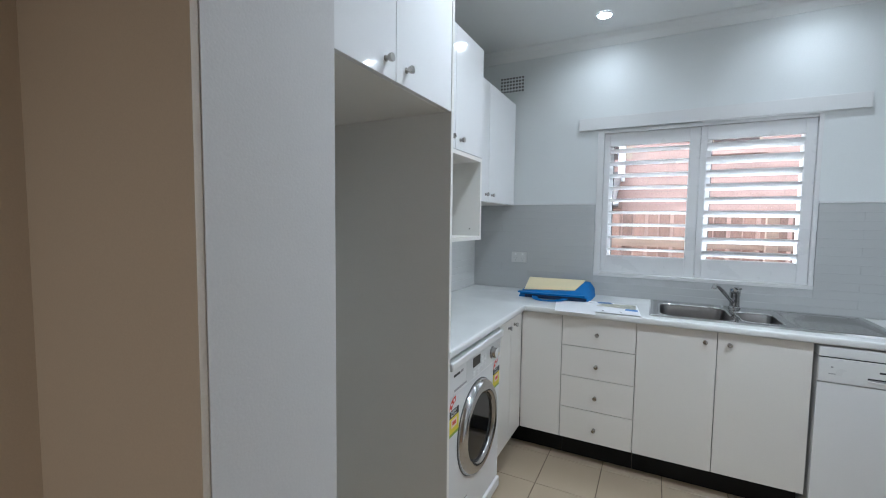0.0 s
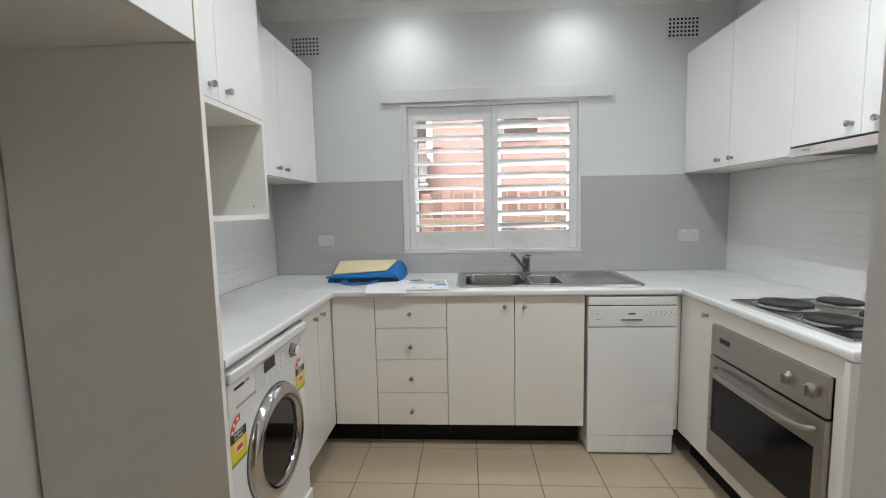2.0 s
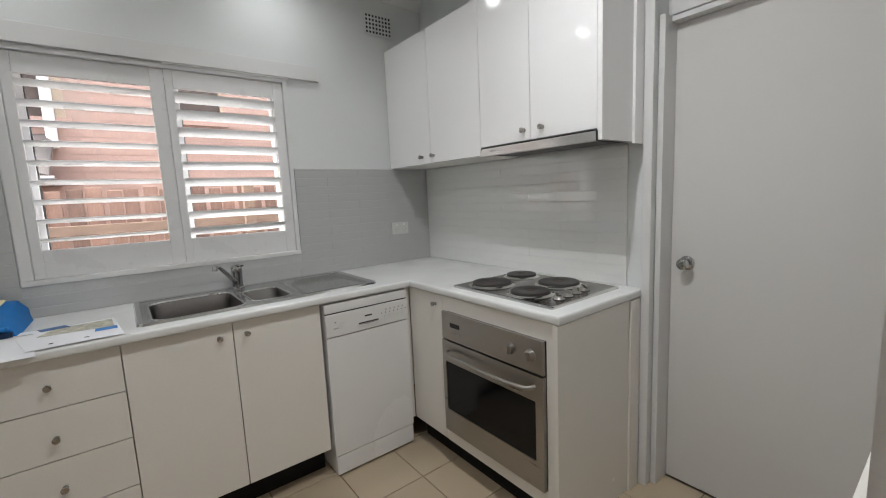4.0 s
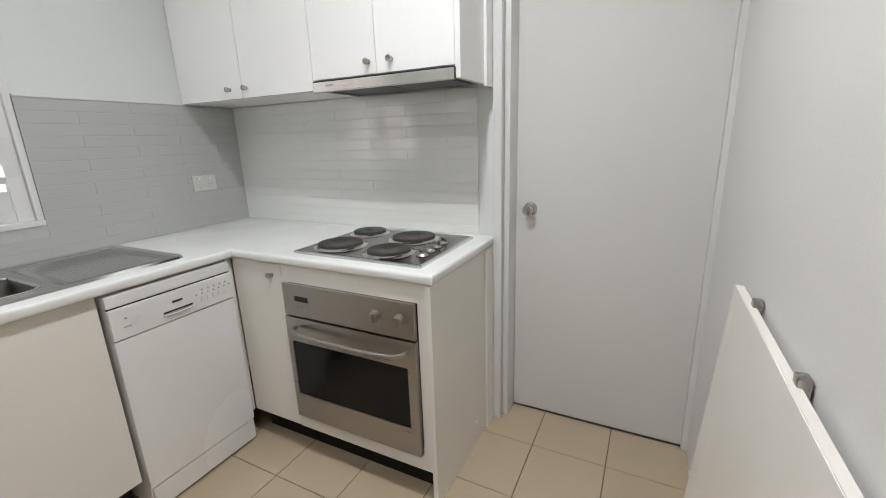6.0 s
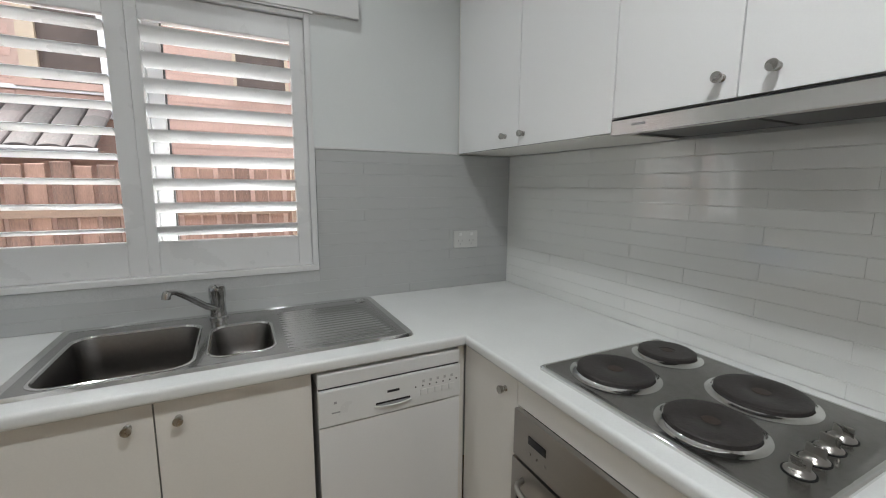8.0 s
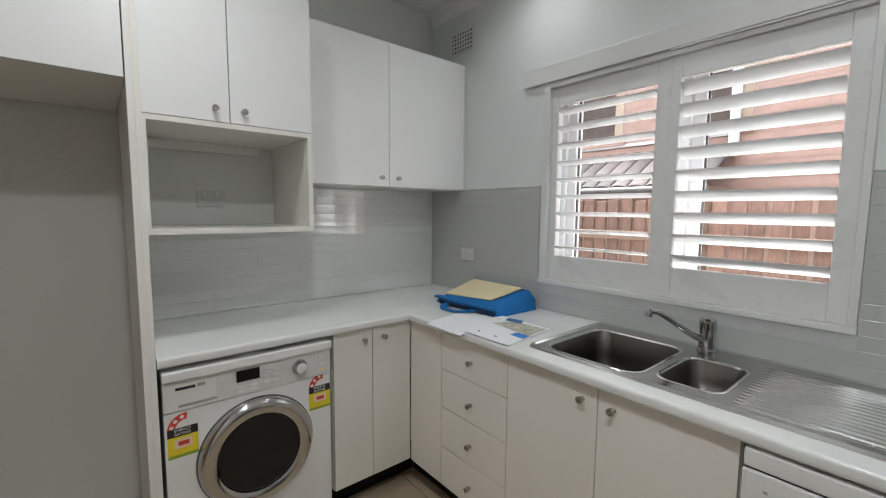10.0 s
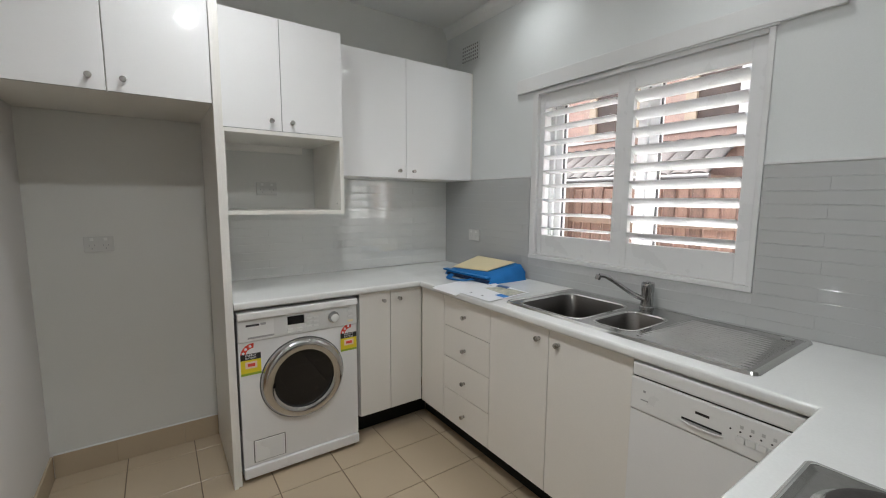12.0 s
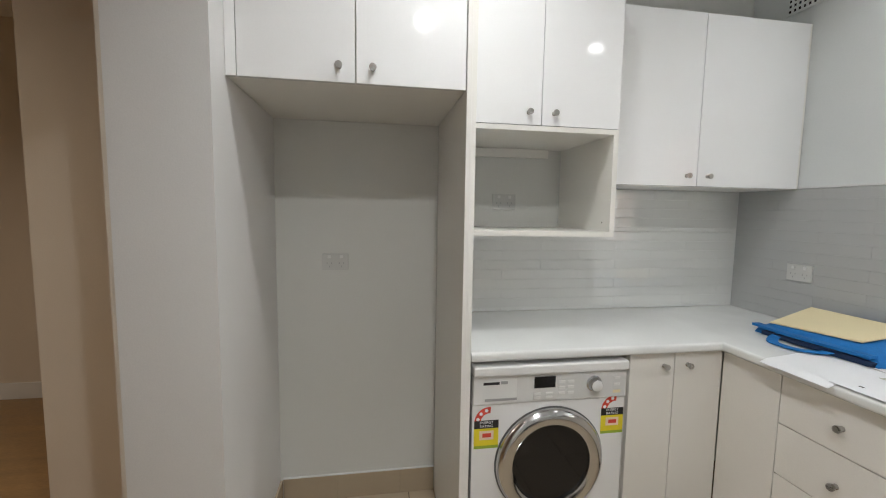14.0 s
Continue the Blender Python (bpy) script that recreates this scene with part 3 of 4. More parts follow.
sk = thing("sink", (0.93, 3.1, 0.90), "stainless steel sink with two bowls and ridged drainer", "sink")
SX0, SX1, SY0, SY1 = 0.428, 1.432, 2.868, 3.368
BIG, SMALL, DRAIN = (0.480, 0.815, 2.900, 3.278), (0.850, 1.024, 2.935, 3.215), (1.055, 1.400, 2.900, 3.30)
bm = bmesh.new()
zt = 0.9055
edges = []
for ring in (rounded(SX0 + 0.021, SX1 - 0.021, SY0 + 0.021, SY1 - 0.021, 0.012), rounded(*BIG, 0.055), rounded(*SMALL, 0.045), rounded(*DRAIN, 0.0005)):
    vs = [bm.verts.new((x, y, zt)) for x, y in ring]
    edges += [bm.edges.new((vs[k], vs[(k + 1) % len(vs)])) for k in range(len(vs))]
bmesh.ops.triangle_fill(bm, use_beauty=True, use_dissolve=False, edges=edges)
for f_ in bm.faces:
    if f_.normal.z < 0:
        f_.normal_flip()
part("deck", bm, SINKST, sk)
ringz = lambda g, z, r, b: [(x, y, z) for x, y in rounded(b[0] + g, b[1] - g, b[2] + g, b[3] - g, r)]
S = (SX0, SX1, SY0, SY1)
part("rim", loft([ringz(0.021, zt, 0.012, S), ringz(0.016, 0.9065, 0.016, S), ringz(0.010, 0.9098, 0.020, S), ringz(0.005, 0.9095, 0.023, S), ringz(0, 0.9005, 0.025, S)], False), RIMST, sk, smooth=True)


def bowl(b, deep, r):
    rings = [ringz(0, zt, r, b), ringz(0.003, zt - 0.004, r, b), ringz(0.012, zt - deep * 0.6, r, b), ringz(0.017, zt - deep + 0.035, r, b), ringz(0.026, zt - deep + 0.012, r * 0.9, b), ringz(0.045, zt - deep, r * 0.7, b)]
    ob = part("bowl", loft(rings), BOWL_SHADED, sk, smooth=True)
    part("lip", loft([ringz(-0.006, zt + 0.0004, r + 0.004, b), ringz(-0.003, zt + 0.0022, r + 0.002, b), ringz(0.0015, zt + 0.0014, r, b), ringz(0.004, zt - 0.004, r, b)], False), RIMST, ob, "polished bowl lip", smooth=True)
    cx, cy = (b[0] + b[1]) / 2, (b[2] + b[3]) / 2 + 0.02
    bm = bmesh.new()
    bmesh.ops.create_cone(bm, cap_ends=True, segments=28, radius1=0.04, radius2=0.034, depth=0.004, matrix=Matrix.Translation((cx, cy, zt - deep + 0.002)))
    part("waste", bm, CHROME, ob, "chrome waste fitting", smooth=True)


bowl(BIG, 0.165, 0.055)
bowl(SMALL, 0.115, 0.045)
bm = bmesh.new()
cols = []
nx, ny = 20, 16 * 10
for j in range(ny + 1):
    v = j / ny
    row = []
    for i in range(nx + 1):
        s = i / nx
        fade = min(1, s * 14, (1 - s) * 9, v * 30, (1 - v) * 30)
        lift = fade * (-0.0008 + 0.0024 * math.sin(v * 16 * 2 * math.pi - 0.5 * math.pi))
        row.append(bm.verts.new((DRAIN[0] + s * (DRAIN[1] - DRAIN[0]), DRAIN[2] + v * (DRAIN[3] - DRAIN[2]), zt + lift)))
    cols.append(row)
for a, b in zip(cols, cols[1:]):
    for i in range(nx):
        bm.faces.new((a[i], a[i + 1], b[i + 1], b[i]))
part("drainer", bm, SINKST, sk, "ridged draining board", smooth=True)
part("tap_hole_cover", merge(loft([[(1.372 + r * math.cos(a * math.pi / 8), 3.315 + r * math.sin(a * math.pi / 8), z) for a in range(16)] for r, z in ((0.019, zt), (0.019, zt + 0.003), (0.014, zt + 0.006))])), RIMST, sk, smooth=True)

tp = thing("mixer_tap", (0.866, 3.318, zt), "chrome single-lever mixer tap with swivel spout", "tap")
bm = loft([[(0.866 + r * math.cos(a * math.pi / 14), 3.318 + r * math.sin(a * math.pi / 14), z) for a in range(28)] for r, z in ((0.030, zt), (0.030, zt + 0.006), (0.026, zt + 0.010), (0.0255, zt + 0.072), (0.0275, zt + 0.077), (0.0265, zt + 0.112), (0.019, zt + 0.12))])
part("body", bm, CHROME, tp, smooth=True)
part("spout", tube(curve([(0.860, 3.305, 0.945), (0.832, 3.262, 0.968), (0.795, 3.208, 1.012), (0.765, 3.163, 1.045), (0.745, 3.134, 1.052)]), [0.0115] * 6 + [0.0105] * 12 + [0.0095] * 7, 14), CHROME, tp, smooth=True)
part("nozzle", tube([(0.745, 3.134, 1.054), (0.742, 3.130, 1.042), (0.741, 3.129, 1.034)], [0.0118, 0.0125, 0.0118], 16), CHROME, tp, smooth=True)
part("lever", tube(curve([(0.866, 3.318, 1.022), (0.872, 3.30, 1.029), (0.882, 3.262, 1.026)]), 0.0095, 12, 0.6), CHROME, tp, smooth=True)

# ---- cooktop ----
hb = thing("cooktop", (1.86, 2.22, 0.90), "stainless steel electric cooktop with four solid hotplates", "cooktop")
H4 = (1.628, 2.093, 1.931, 2.507)
part("plate", loft([ringz(0, 0.9005, 0.012, H4), ringz(0.001, 0.9045, 0.012, H4), ringz(0.006, 0.909, 0.012, H4), ringz(0.014, 0.9085, 0.012, H4), ringz(0.02, 0.9065, 0.012, H4)]), HOBST, hb, smooth=True)
part("edge", loft([ringz(-0.0008, 0.9006, 0.013, H4), ringz(-0.0004, 0.9060, 0.013, H4), ringz(0.003, 0.9093, 0.013, H4), ringz(0.0075, 0.9100, 0.012, H4), ringz(0.010, 0.9090, 0.012, H4)], False), RIMST, hb, "polished rolled edge", smooth=True)
disc = lambda cx, cy, prof: loft([[(cx + r * math.cos(a * math.pi / 24), cy + r * math.sin(a * math.pi / 24), z) for a in range(48)] for r, z in prof])
for cx, cy, r in ((1.772, 2.386, 0.091), (2.002, 2.408, 0.073), (1.972, 2.158, 0.091), (1.752, 2.138, 0.083)):
    p = part("hotplate", disc(cx, cy, ((r - 0.004, 0.908), (r, 0.913), (r, 0.920), (r - 0.004, 0.9225), (r - 0.012, 0.9222), (r * 0.3, 0.9218), (r * 0.27, 0.920))), IRON, hb, "black cast-iron hotplate", smooth=True)
    part("trim_ring", disc(cx, cy, ((r + 0.017, 0.9066), (r + 0.013, 0.9078), (r + 0.007, 0.9098), (r + 0.003, 0.9130), (r - 0.003, 0.9120))), RIMST, p, "polished steel ring", smooth=True)
    part("badge", disc(cx, cy, ((r * 0.2, 0.9212), (r * 0.19, 0.9219), (r * 0.17, 0.9219))), RUSTY, p)
for k in range(4):
    kx, ky = 1.752 + 0.062 * k, 1.993 + 0.004 * k
    p = part("control_knob", disc(kx, ky, ((0.0215, 0.9066), (0.0215, 0.909), (0.0175, 0.912), (0.0145, 0.9165), (0.012, 0.9175))), STEEL, hb, "steel control knob", smooth=True)
    part("grip", box(kx - 0.0028, kx + 0.0028, ky - 0.0155, ky + 0.0155, 0.912, 0.9335, 0.0024), NICKEL, p)
    part("knob_base", disc(kx, ky, ((0.0245, 0.9066), (0.0245, 0.9074), (0.0220, 0.9076))), DARK, p)

# ---- oven ----
ov = thing("oven", RIGHT.at(2.232, -0.1, 0.2), "built-in stainless steel oven with black glass door", "oven")
OF = Face("-x", 1.588)
o0, o1 = 1.933, 2.529
part("body", OF.box(o0 + 0.012, o1 - 0.012, -0.5, -0.002, 0.205, 0.788), DARK, ov)
cp = part("control_panel", OF.box(o0, o1, 0.0, 0.016, 0.662, 0.793, 0.0025), STEEL, ov)
part("timer_display", OF.box(2.40, 2.466, 0.0162, 0.018, 0.727, 0.748), DISPLAY, cp, "small black timer display")
for k in range(3):
    part("button", OF.lathe(2.458 - 0.028 * k, 0.702, [(0.016, 0.0042), (0.018, 0.004), (0.0185, 0.0004)], 12), NICKEL, cp)
for ku in (2.088, 1.990):
    p = part("dial", OF.lathe(ku, 0.728, [(0.016, 0.024), (0.019, 0.024), (0.022, 0.0205), (0.034, 0.0185), (0.036, 0.016), (0.0362, 0.0005)], 28), STEEL, cp, "steel dial", smooth=True)
    part("pointer", OF.box(ku - 0.0035, ku + 0.0035, 0.03, 0.042, 0.711, 0.746, 0.0025), STEEL, p)
dl = part("oven_door", slab([o0, 1.968, 2.506, o1], [0.200, 0.312, 0.553, 0.655], lambda u, v: not (1.968 < u < 2.506 and 0.312 < v < 0.553), -0.004, 0.018, lambda u, v, w: OF.at(u, w, v)), STEEL, ov, "brushed steel oven door")
part("door_glass", OF.box(1.966, 2.508, 0.002, 0.0145, 0.310, 0.555), OVENGL, dl, "black glass")
hp = [OF.at(u, d, z) for u, d, z in ((2.482, 0.016, 0.612), (2.472, 0.042, 0.611), (2.44, 0.052, 0.607), (2.34, 0.056, 0.602), (2.22, 0.057, 0.600), (2.10, 0.056, 0.602), (2.01, 0.052, 0.607), (1.98, 0.042, 0.611), (1.97, 0.016, 0.612))]
part("handle", tube(curve(hp, 5), 0.0075, 12, 1.15), STEEL, dl, "curved steel handle", smooth=True)
part("maker_mark", OF.box(2.225, 2.285, 0.0182, 0.0188, 0.248, 0.255), FAINT, dl)

# ---- dishwasher ----
dw = thing("dishwasher", (1.336, 3.1, 0), "narrow white freestanding dishwasher under the worktop", "dishwasher")
WF = Face("-y", 2.812)
d0, d1 = 1.113, 1.559
part("body", box(d0 + 0.002, d1 - 0.002, 2.822, 3.36, 0.02, 0.845), ENAMEL, dw)
part("lid", box(d0, d1, 2.806, 3.36, 0.812, 0.856, 0.006), PLASTIC, dw)
# Dark strip paints the shade in the gap below the lid.
part("seam_shade", WF.box(d0 + 0.003, d1 - 0.003, -0.0105, -0.0002, 0.8065, 0.8125), DARK, dw)
cp = part("control_panel", WF.box(d0, d1, -0.01, 0.010, 0.700, 0.807, 0.004), PLASTIC, dw)
# Recess is not cut in: flat grey and dark strips paint its shade.
part("handle_recess", WF.box(1.276, 1.384, 0.0101, 0.0108, 0.724, 0.7395), FAINT, cp, "grip recess with its shade painted grey")
part("recess_shadow", WF.box(1.276, 1.384, 0.0109, 0.0113, 0.734, 0.7395), DARK, cp)
part("grip_lip", tube(curve([WF.at(1.272, 0.010, 0.728), WF.at(1.30, 0.014, 0.7255), WF.at(1.33, 0.015, 0.7248), WF.at(1.36, 0.014, 0.7255), WF.at(1.388, 0.010, 0.728)]), 0.003, 10), PLASTIC, cp, smooth=True)
part("maker_mark", WF.box(1.312, 1.350, 0.0101, 0.0108, 0.764, 0.7715), INK, cp)
for k in range(5):
    part("button", WF.box(1.418 + 0.0245 * k, 1.439 + 0.0245 * k, 0.0095, 0.0125, 0.731, 0.751, 0.002), PLASTIC, cp)
    part("symbol", WF.box(1.425 + 0.0245 * k, 1.433 + 0.0245 * k, 0.0101, 0.0106, 0.772, 0.781), GREYPL, cp)
for k in range(7):
    part("indicator", WF.lathe(1.403 + 0.0235 * k, 0.762, [(0.010, 0.0026), (0.0108, 0.0024), (0.0109, 0.0003)], 10), INK, cp)
part("symbol", WF.box(1.148, 1.172, 0.0101, 0.0106, 0.737, 0.741), FAINT, cp)
part("symbol", WF.box(1.155, 1.163, 0.0101, 0.0106, 0.765, 0.772), FAINT, cp)
part("door", WF.box(d0, d1, -0.012, 0.006, 0.110, 0.696, 0.003), ENAMEL, dw)
part("plinth", WF.box(d0 + 0.004, d1 - 0.004, -0.02, 0.004, 0.012, 0.106, 0.003), ENAMEL, dw)
for fx in (d0 + 0.04, d1 - 0.04):
    part("foot", loft([[(fx + r * math.cos(a * math.pi / 8), 2.86 + r * math.sin(a * math.pi / 8), z) for a in range(16)] for r, z in ((0.014, 0.0), (0.014, 0.02))]), DARK, dw)

# ---- washing machine ----
wm = thing("washing_machine", (-0.53, 2.106, 0), "white front-loading washing machine with steel-ringed door", "washing machine")
MF = Face("+x", -0.240, -0.011, 0.014)
m0, m1 = 1.829, 2.418
part("body", MF.box(m0, m1, -0.52, 0.0, 0.062, 0.690, 0.004), ENAMEL, wm)
part("body", MF.box(m0, m1, -0.52, -0.012, 0.691, 0.796, 0.004), ENAMEL, wm)
part("lid", MF.box(m0 - 0.001, m1 + 0.001, -0.53, 0.020, 0.799, 0.834, 0.008, 3), PLASTIC, wm)
part("plinth", MF.box(m0, m1, -0.5, 0.012, 0.008, 0.0605, 0.006), ENAMEL, wm)
for fu in (m0 + 0.04, m1 - 0.04):
    part("foot", box(MF.at(fu, -0.05, 0).x - 0.02, MF.at(fu, -0.05, 0).x + 0.02, fu - 0.02, fu + 0.02, 0, 0.0235), DARK, wm)
# Shade of the gap between lid and panel, as a dark strip.
part("seam_shade", MF.box(m0 + 0.002, m1 - 0.002, -0.0125, 0.002, 0.7968, 0.7992), DARK, wm)
cp = part("control_panel", MF.box(m0 + 0.001, m1 - 0.001, -0.011, 0.006, 0.692, 0.797, 0.004), PLASTIC, wm)
part("control_field", MF.box(1.99, m1 - 0.006, 0.0061, 0.0068, 0.698, 0.792), PANEL, cp)
part("display", MF.box(2.054, 2.135, 0.007, 0.009, 0.744, 0.786, 0.001), DISPLAY, cp, "black display window")
for bu, bz in ((2.066, 0.722), (2.066, 0.708), (2.112, 0.722), (2.112, 0.708), (2.160, 0.763), (2.160, 0.742), (2.160, 0.721), (2.195, 0.763), (2.195, 0.742), (2.195, 0.721), (2.378, 0.768), (2.378, 0.742)):
    part("button", MF.box(bu - 0.013, bu + 0.013, 0.0065, 0.0095, bz - 0.005, bz + 0.005, 0.002), PLASTIC, cp)
part("indicator", MF.box(2.364, 2.394, 0.0069, 0.0078, 0.709, 0.720), FOLDER, cp)
p = part("program_dial", MF.lathe(2.287, 0.749, [(0.0065, 0.030), (0.009, 0.030), (0.012, 0.0255), (0.028, 0.0235), (0.031, 0.021), (0.0312, 0.0005)], 32), CHROME, cp, "chrome-edged program dial", smooth=True)
part("dial_cap", MF.lathe(2.287, 0.749, [(0.031, 0.021), (0.0325, 0.019), (0.0327, 0.0005)], 28), PLASTIC, p, smooth=True)
# Flat strip; its grey stands for the shade in the drawer slot.
part("drawer_grip", MF.box(1.872, 1.991, 0.0045, 0.0068, 0.704, 0.713), FAINT, cp, "detergent drawer slot with its shade painted grey")
part("maker_mark", MF.box(1.866, 1.925, 0.0062, 0.0068, 0.764, 0.774), INK, cp)
part("model_mark", MF.box(1.93, 1.955, 0.0062, 0.0068, 0.765, 0.776), FAINT, cp)
dd = part("door_ring", MF.lathe(2.126, 0.459, [(0.0, 0.207), (0.010, 0.206), (0.022, 0.200), (0.030, 0.190), (0.034, 0.178), (0.030, 0.160), (0.024, 0.150), (0.014, 0.147)], 64, cap=False), RINGST, wm, "round steel door ring", smooth=True)
part("door_glass", MF.lathe(2.126, 0.459, [(0.014, 0.149), (0.018, 0.147), (0.010, 0.135), (-0.006, 0.10), (-0.012, 0.05), (-0.013, 0.0005)], 48), DGLASS, dd, "dark bulging glass", smooth=True)
part("door_seal", MF.lathe(2.126, 0.459, [(0.0005, 0.211), (0.003, 0.210), (0.003, 0.204)], 64, cap=False), RUBBER, dd)
fl = part("filter_flap", MF.box(1.880, 2.021, 0.0, 0.0045, 0.080, 0.188, 0.002), ENAMEL, wm)
# Grey strips round the flap paint the shade of its gap; no seal.
for b in ((1.876, 2.025, 0.188, 0.191), (1.876, 2.025, 0.077, 0.080), (1.876, 1.880, 0.080, 0.188), (2.021, 2.025, 0.080, 0.188)):
    part("flap_gap_shade", MF.box(b[0], b[1], 0.0, 0.0008, b[2], b[3]), RUBBER, fl)


def energy_label(u0, z0, w, h):
    e = thing("energy_label", MF.at(u0 + w / 2, 0.001, z0), "yellow energy rating sticker with a red star arc", "sticker", "energy stickers")
    d = 0.0008
    part("yellow_field", MF.box(u0, u0 + w, d, d + 0.0005, z0 + 0.075 * h, z0 + 0.50 * h), YELLOW, e)
    part("green_strip", MF.box(u0, u0 + w, d, d + 0.0005, z0, z0 + 0.073 * h), GREEN, e)
    part("black_band", MF.box(u0, u0 + w, d, d + 0.0005, z0 + 0.502 * h, z0 + 0.70 * h), INK, e)
    part("value_box", MF.box(u0 + 0.22 * w, u0 + 0.80 * w, d + 0.0006, d + 0.001, z0 + 0.22 * h, z0 + 0.44 * h), PINK, e)
    part("value", MF.box(u0 + 0.34 * w, u0 + 0.70 * w, d + 0.0011, d + 0.0014, z0 + 0.28 * h, z0 + 0.38 * h), RED, e)
    words("ENERGY\nRATING", 0.15 * w, MF, u0 + 0.5 * w, d + 0.0008, z0 + 0.60 * h, PAPER, e)
    bm = bmesh.new()
    cu, cz, ro, ri = u0 + 0.62 * w, z0 + 0.66 * h, 0.62 * w, 0.36 * w
    pts = [[(cu + r * math.cos(radians(a)), cz + r * math.sin(radians(a))) for a in range(85, 190, 8)] for r in (ro, ri)]
    vs = [[bm.verts.new(MF.at(u, d + 0.0004, z)) for u, z in row] for row in pts]
    for k in range(len(vs[0]) - 1):
        bm.faces.new((vs[0][k], vs[0][k + 1], vs[1][k + 1], vs[1][k]))
    part("red_arc", bm, RED, e)
    for a in (105, 135, 165):
        part("star", MF.lathe(cu + 0.49 * w * math.cos(radians(a)), cz + 0.49 * w * math.sin(radians(a)), [(d + 0.0007, 0.08 * w), (d + 0.0009, 0.075 * w), (d + 0.001, 0.0003)], 5), PAPER, e)


energy_label(1.837, 0.527, 0.090, 0.150)
energy_label(2.325, 0.548, 0.090, 0.142)

# ---- tall recess and wall cabinets on the west wall ----
pn = thing("tall_panel", (-0.54, 1.795, 0), "tall white end panel between fridge recess and washer", "panel")
part("board", box(XL + 0.010, -0.217, 1.770, 1.7875, 0, 2.25, 0.0015), CARCASS, pn)
part("side_board", box(XL + 0.004, -0.228, 1.788, 1.806, 0, 2.25, 0.0015), CARCASS, pn)


def wall_cabinet(face, u0, u1, z0, z1, depth, label, shell=CARCASS, d=0.0):
    c = thing("wall_cabinet", face.at((u0 + u1) / 2, -depth / 2, z0), label, "cabinet", "wall cabinets")
    part("body", face.box(u0 + 0.0006, u1 - 0.0006, -depth, -0.0195, z0, z1 - 0.001, 0.001), shell, c)
    return c


FR, MD, UL, UR = Face("+x", -0.218), Face("+x", -0.35), Face("+x", -0.495), Face("-x", 1.862)
c = wall_cabinet(FR, YS1 + 0.001, 1.768, 1.777, 2.248, 0.588, "white gloss two-door cabinet above the fridge recess")
part("filler", FR.box(YS1 + 0.001, 1.073, -0.019, -0.001, 1.777, 2.247, 0.001), GLOSS, c)
door(FR, 1.074, 1.419, 1.775, 2.248, GLOSS, c, (1.369, 1.823))
door(FR, 1.419, 1.768, 1.775, 2.248, GLOSS, c, (1.471, 1.823))

c = thing("wall_cabinet", (-0.58, 2.105, 1.29), "white gloss cabinet with an open shelf niche below", "cabinet", "wall cabinets")
part("body", MD.box(1.807, 2.3945, -0.455, -0.0195, 1.705, 2.236, 0.001), CARCASS, c)
part("niche", slab([1.807, 1.825, 2.375, 2.3945], [1.298, 1.317, 1.686, 1.7045], lambda u, v: not (1.825 < u < 2.375 and 1.317 < v < 1.686), 0.0, 0.455, lambda u, v, w: MD.at(u, -w, v)), CARCASS, c, "open niche")
part("rear_rail", MD.box(1.826, 2.30, -0.454, -0.432, 1.645, 1.685), CARCASS, c)
part("peg_hole", Face("-y", 2.375).lathe(-0.405, 1.352, [(0.0004, 0.0035), (0.0008, 0.003), (0.0009, 0.0003)], 10), DARK, c)
door(MD, 1.808, 2.082, 1.705, 2.236, GLOSS, c, (2.032, 1.751))
door(MD, 2.082, 2.394, 1.705, 2.236, GLOSS, c, (2.130, 1.751))

c = wall_cabinet(UL, 2.396, 3.384, 1.510, 2.238, 0.300, "white gloss two-door wall cabinet in the corner")
door(UL, 2.396, 2.866, 1.510, 2.238, GLOSS, c, (2.815, 1.556))
door(UL, 2.866, 3.384, 1.510, 2.238, GLOSS, c, (2.917, 1.556))
part("filler", UL.box(3.3845, 3.396, -0.300, -0.004, 1.510, 2.238), CARCASS, c)

# ---- wall cabinets and hood on the east wall ----
c = wall_cabinet(UR, 2.528, 3.384, 1.515, 2.245, 0.288, "white gloss two-door wall cabinet in the corner")
door(UR, 2.945, 3.384, 1.515, 2.245, GLOSS, c, (3.024, 1.557))
door(UR, 2.528, 2.945, 1.515, 2.245, GLOSS, c, (2.915, 1.557))
part("filler", UR.box(3.3845, 3.396, -0.285, -0.004, 1.515, 2.245), CARCASS, c)
c = wall_cabinet(UR, 1.899, 2.527, 1.550, 2.248, 0.284, "white gloss two-door wall cabinet above the range hood")
door(UR, 2.217, 2.527, 1.552, 2.245, GLOSS, c, (2.250, 1.597))
door(UR, 1.8975, 2.217, 1.552, 2.245, GLOSS, c, (2.150, 1.597))
part("end_panel", UR.box(1.878, 1.898, -0.278, 0.0, 1.511, 2.247, 0.001), GLOSS, c)
part("scribe", UR.box(1.866, 1.8775, -0.278, -0.215, 1.503, 2.247, 0.001), GLOSS, c)

hd = thing("range_hood", (1.97, 2.19, 1.50), "slim stainless steel slide-out range hood", "range hood")
part("visor", box(1.856, 1.874, 1.8995, 2.5255, 1.508, 1.5455, 0.002), VISORST, hd, "brushed steel front strip")
# Two dark strips paint the shade in the gaps above and beside the visor.
part("top_gap_shade", box(1.858, 1.874, 1.9, 2.525, 1.5458, 1.5492), DARK, hd)
part("end_gap_shade", box(1.8565, 1.8745, 1.8955, 1.8992, 1.508, 1.5455), DARK, hd)
part("body", box(1.8745, 2.13, 1.903, 2.524, 1.518, 1.5485), DARK, hd)
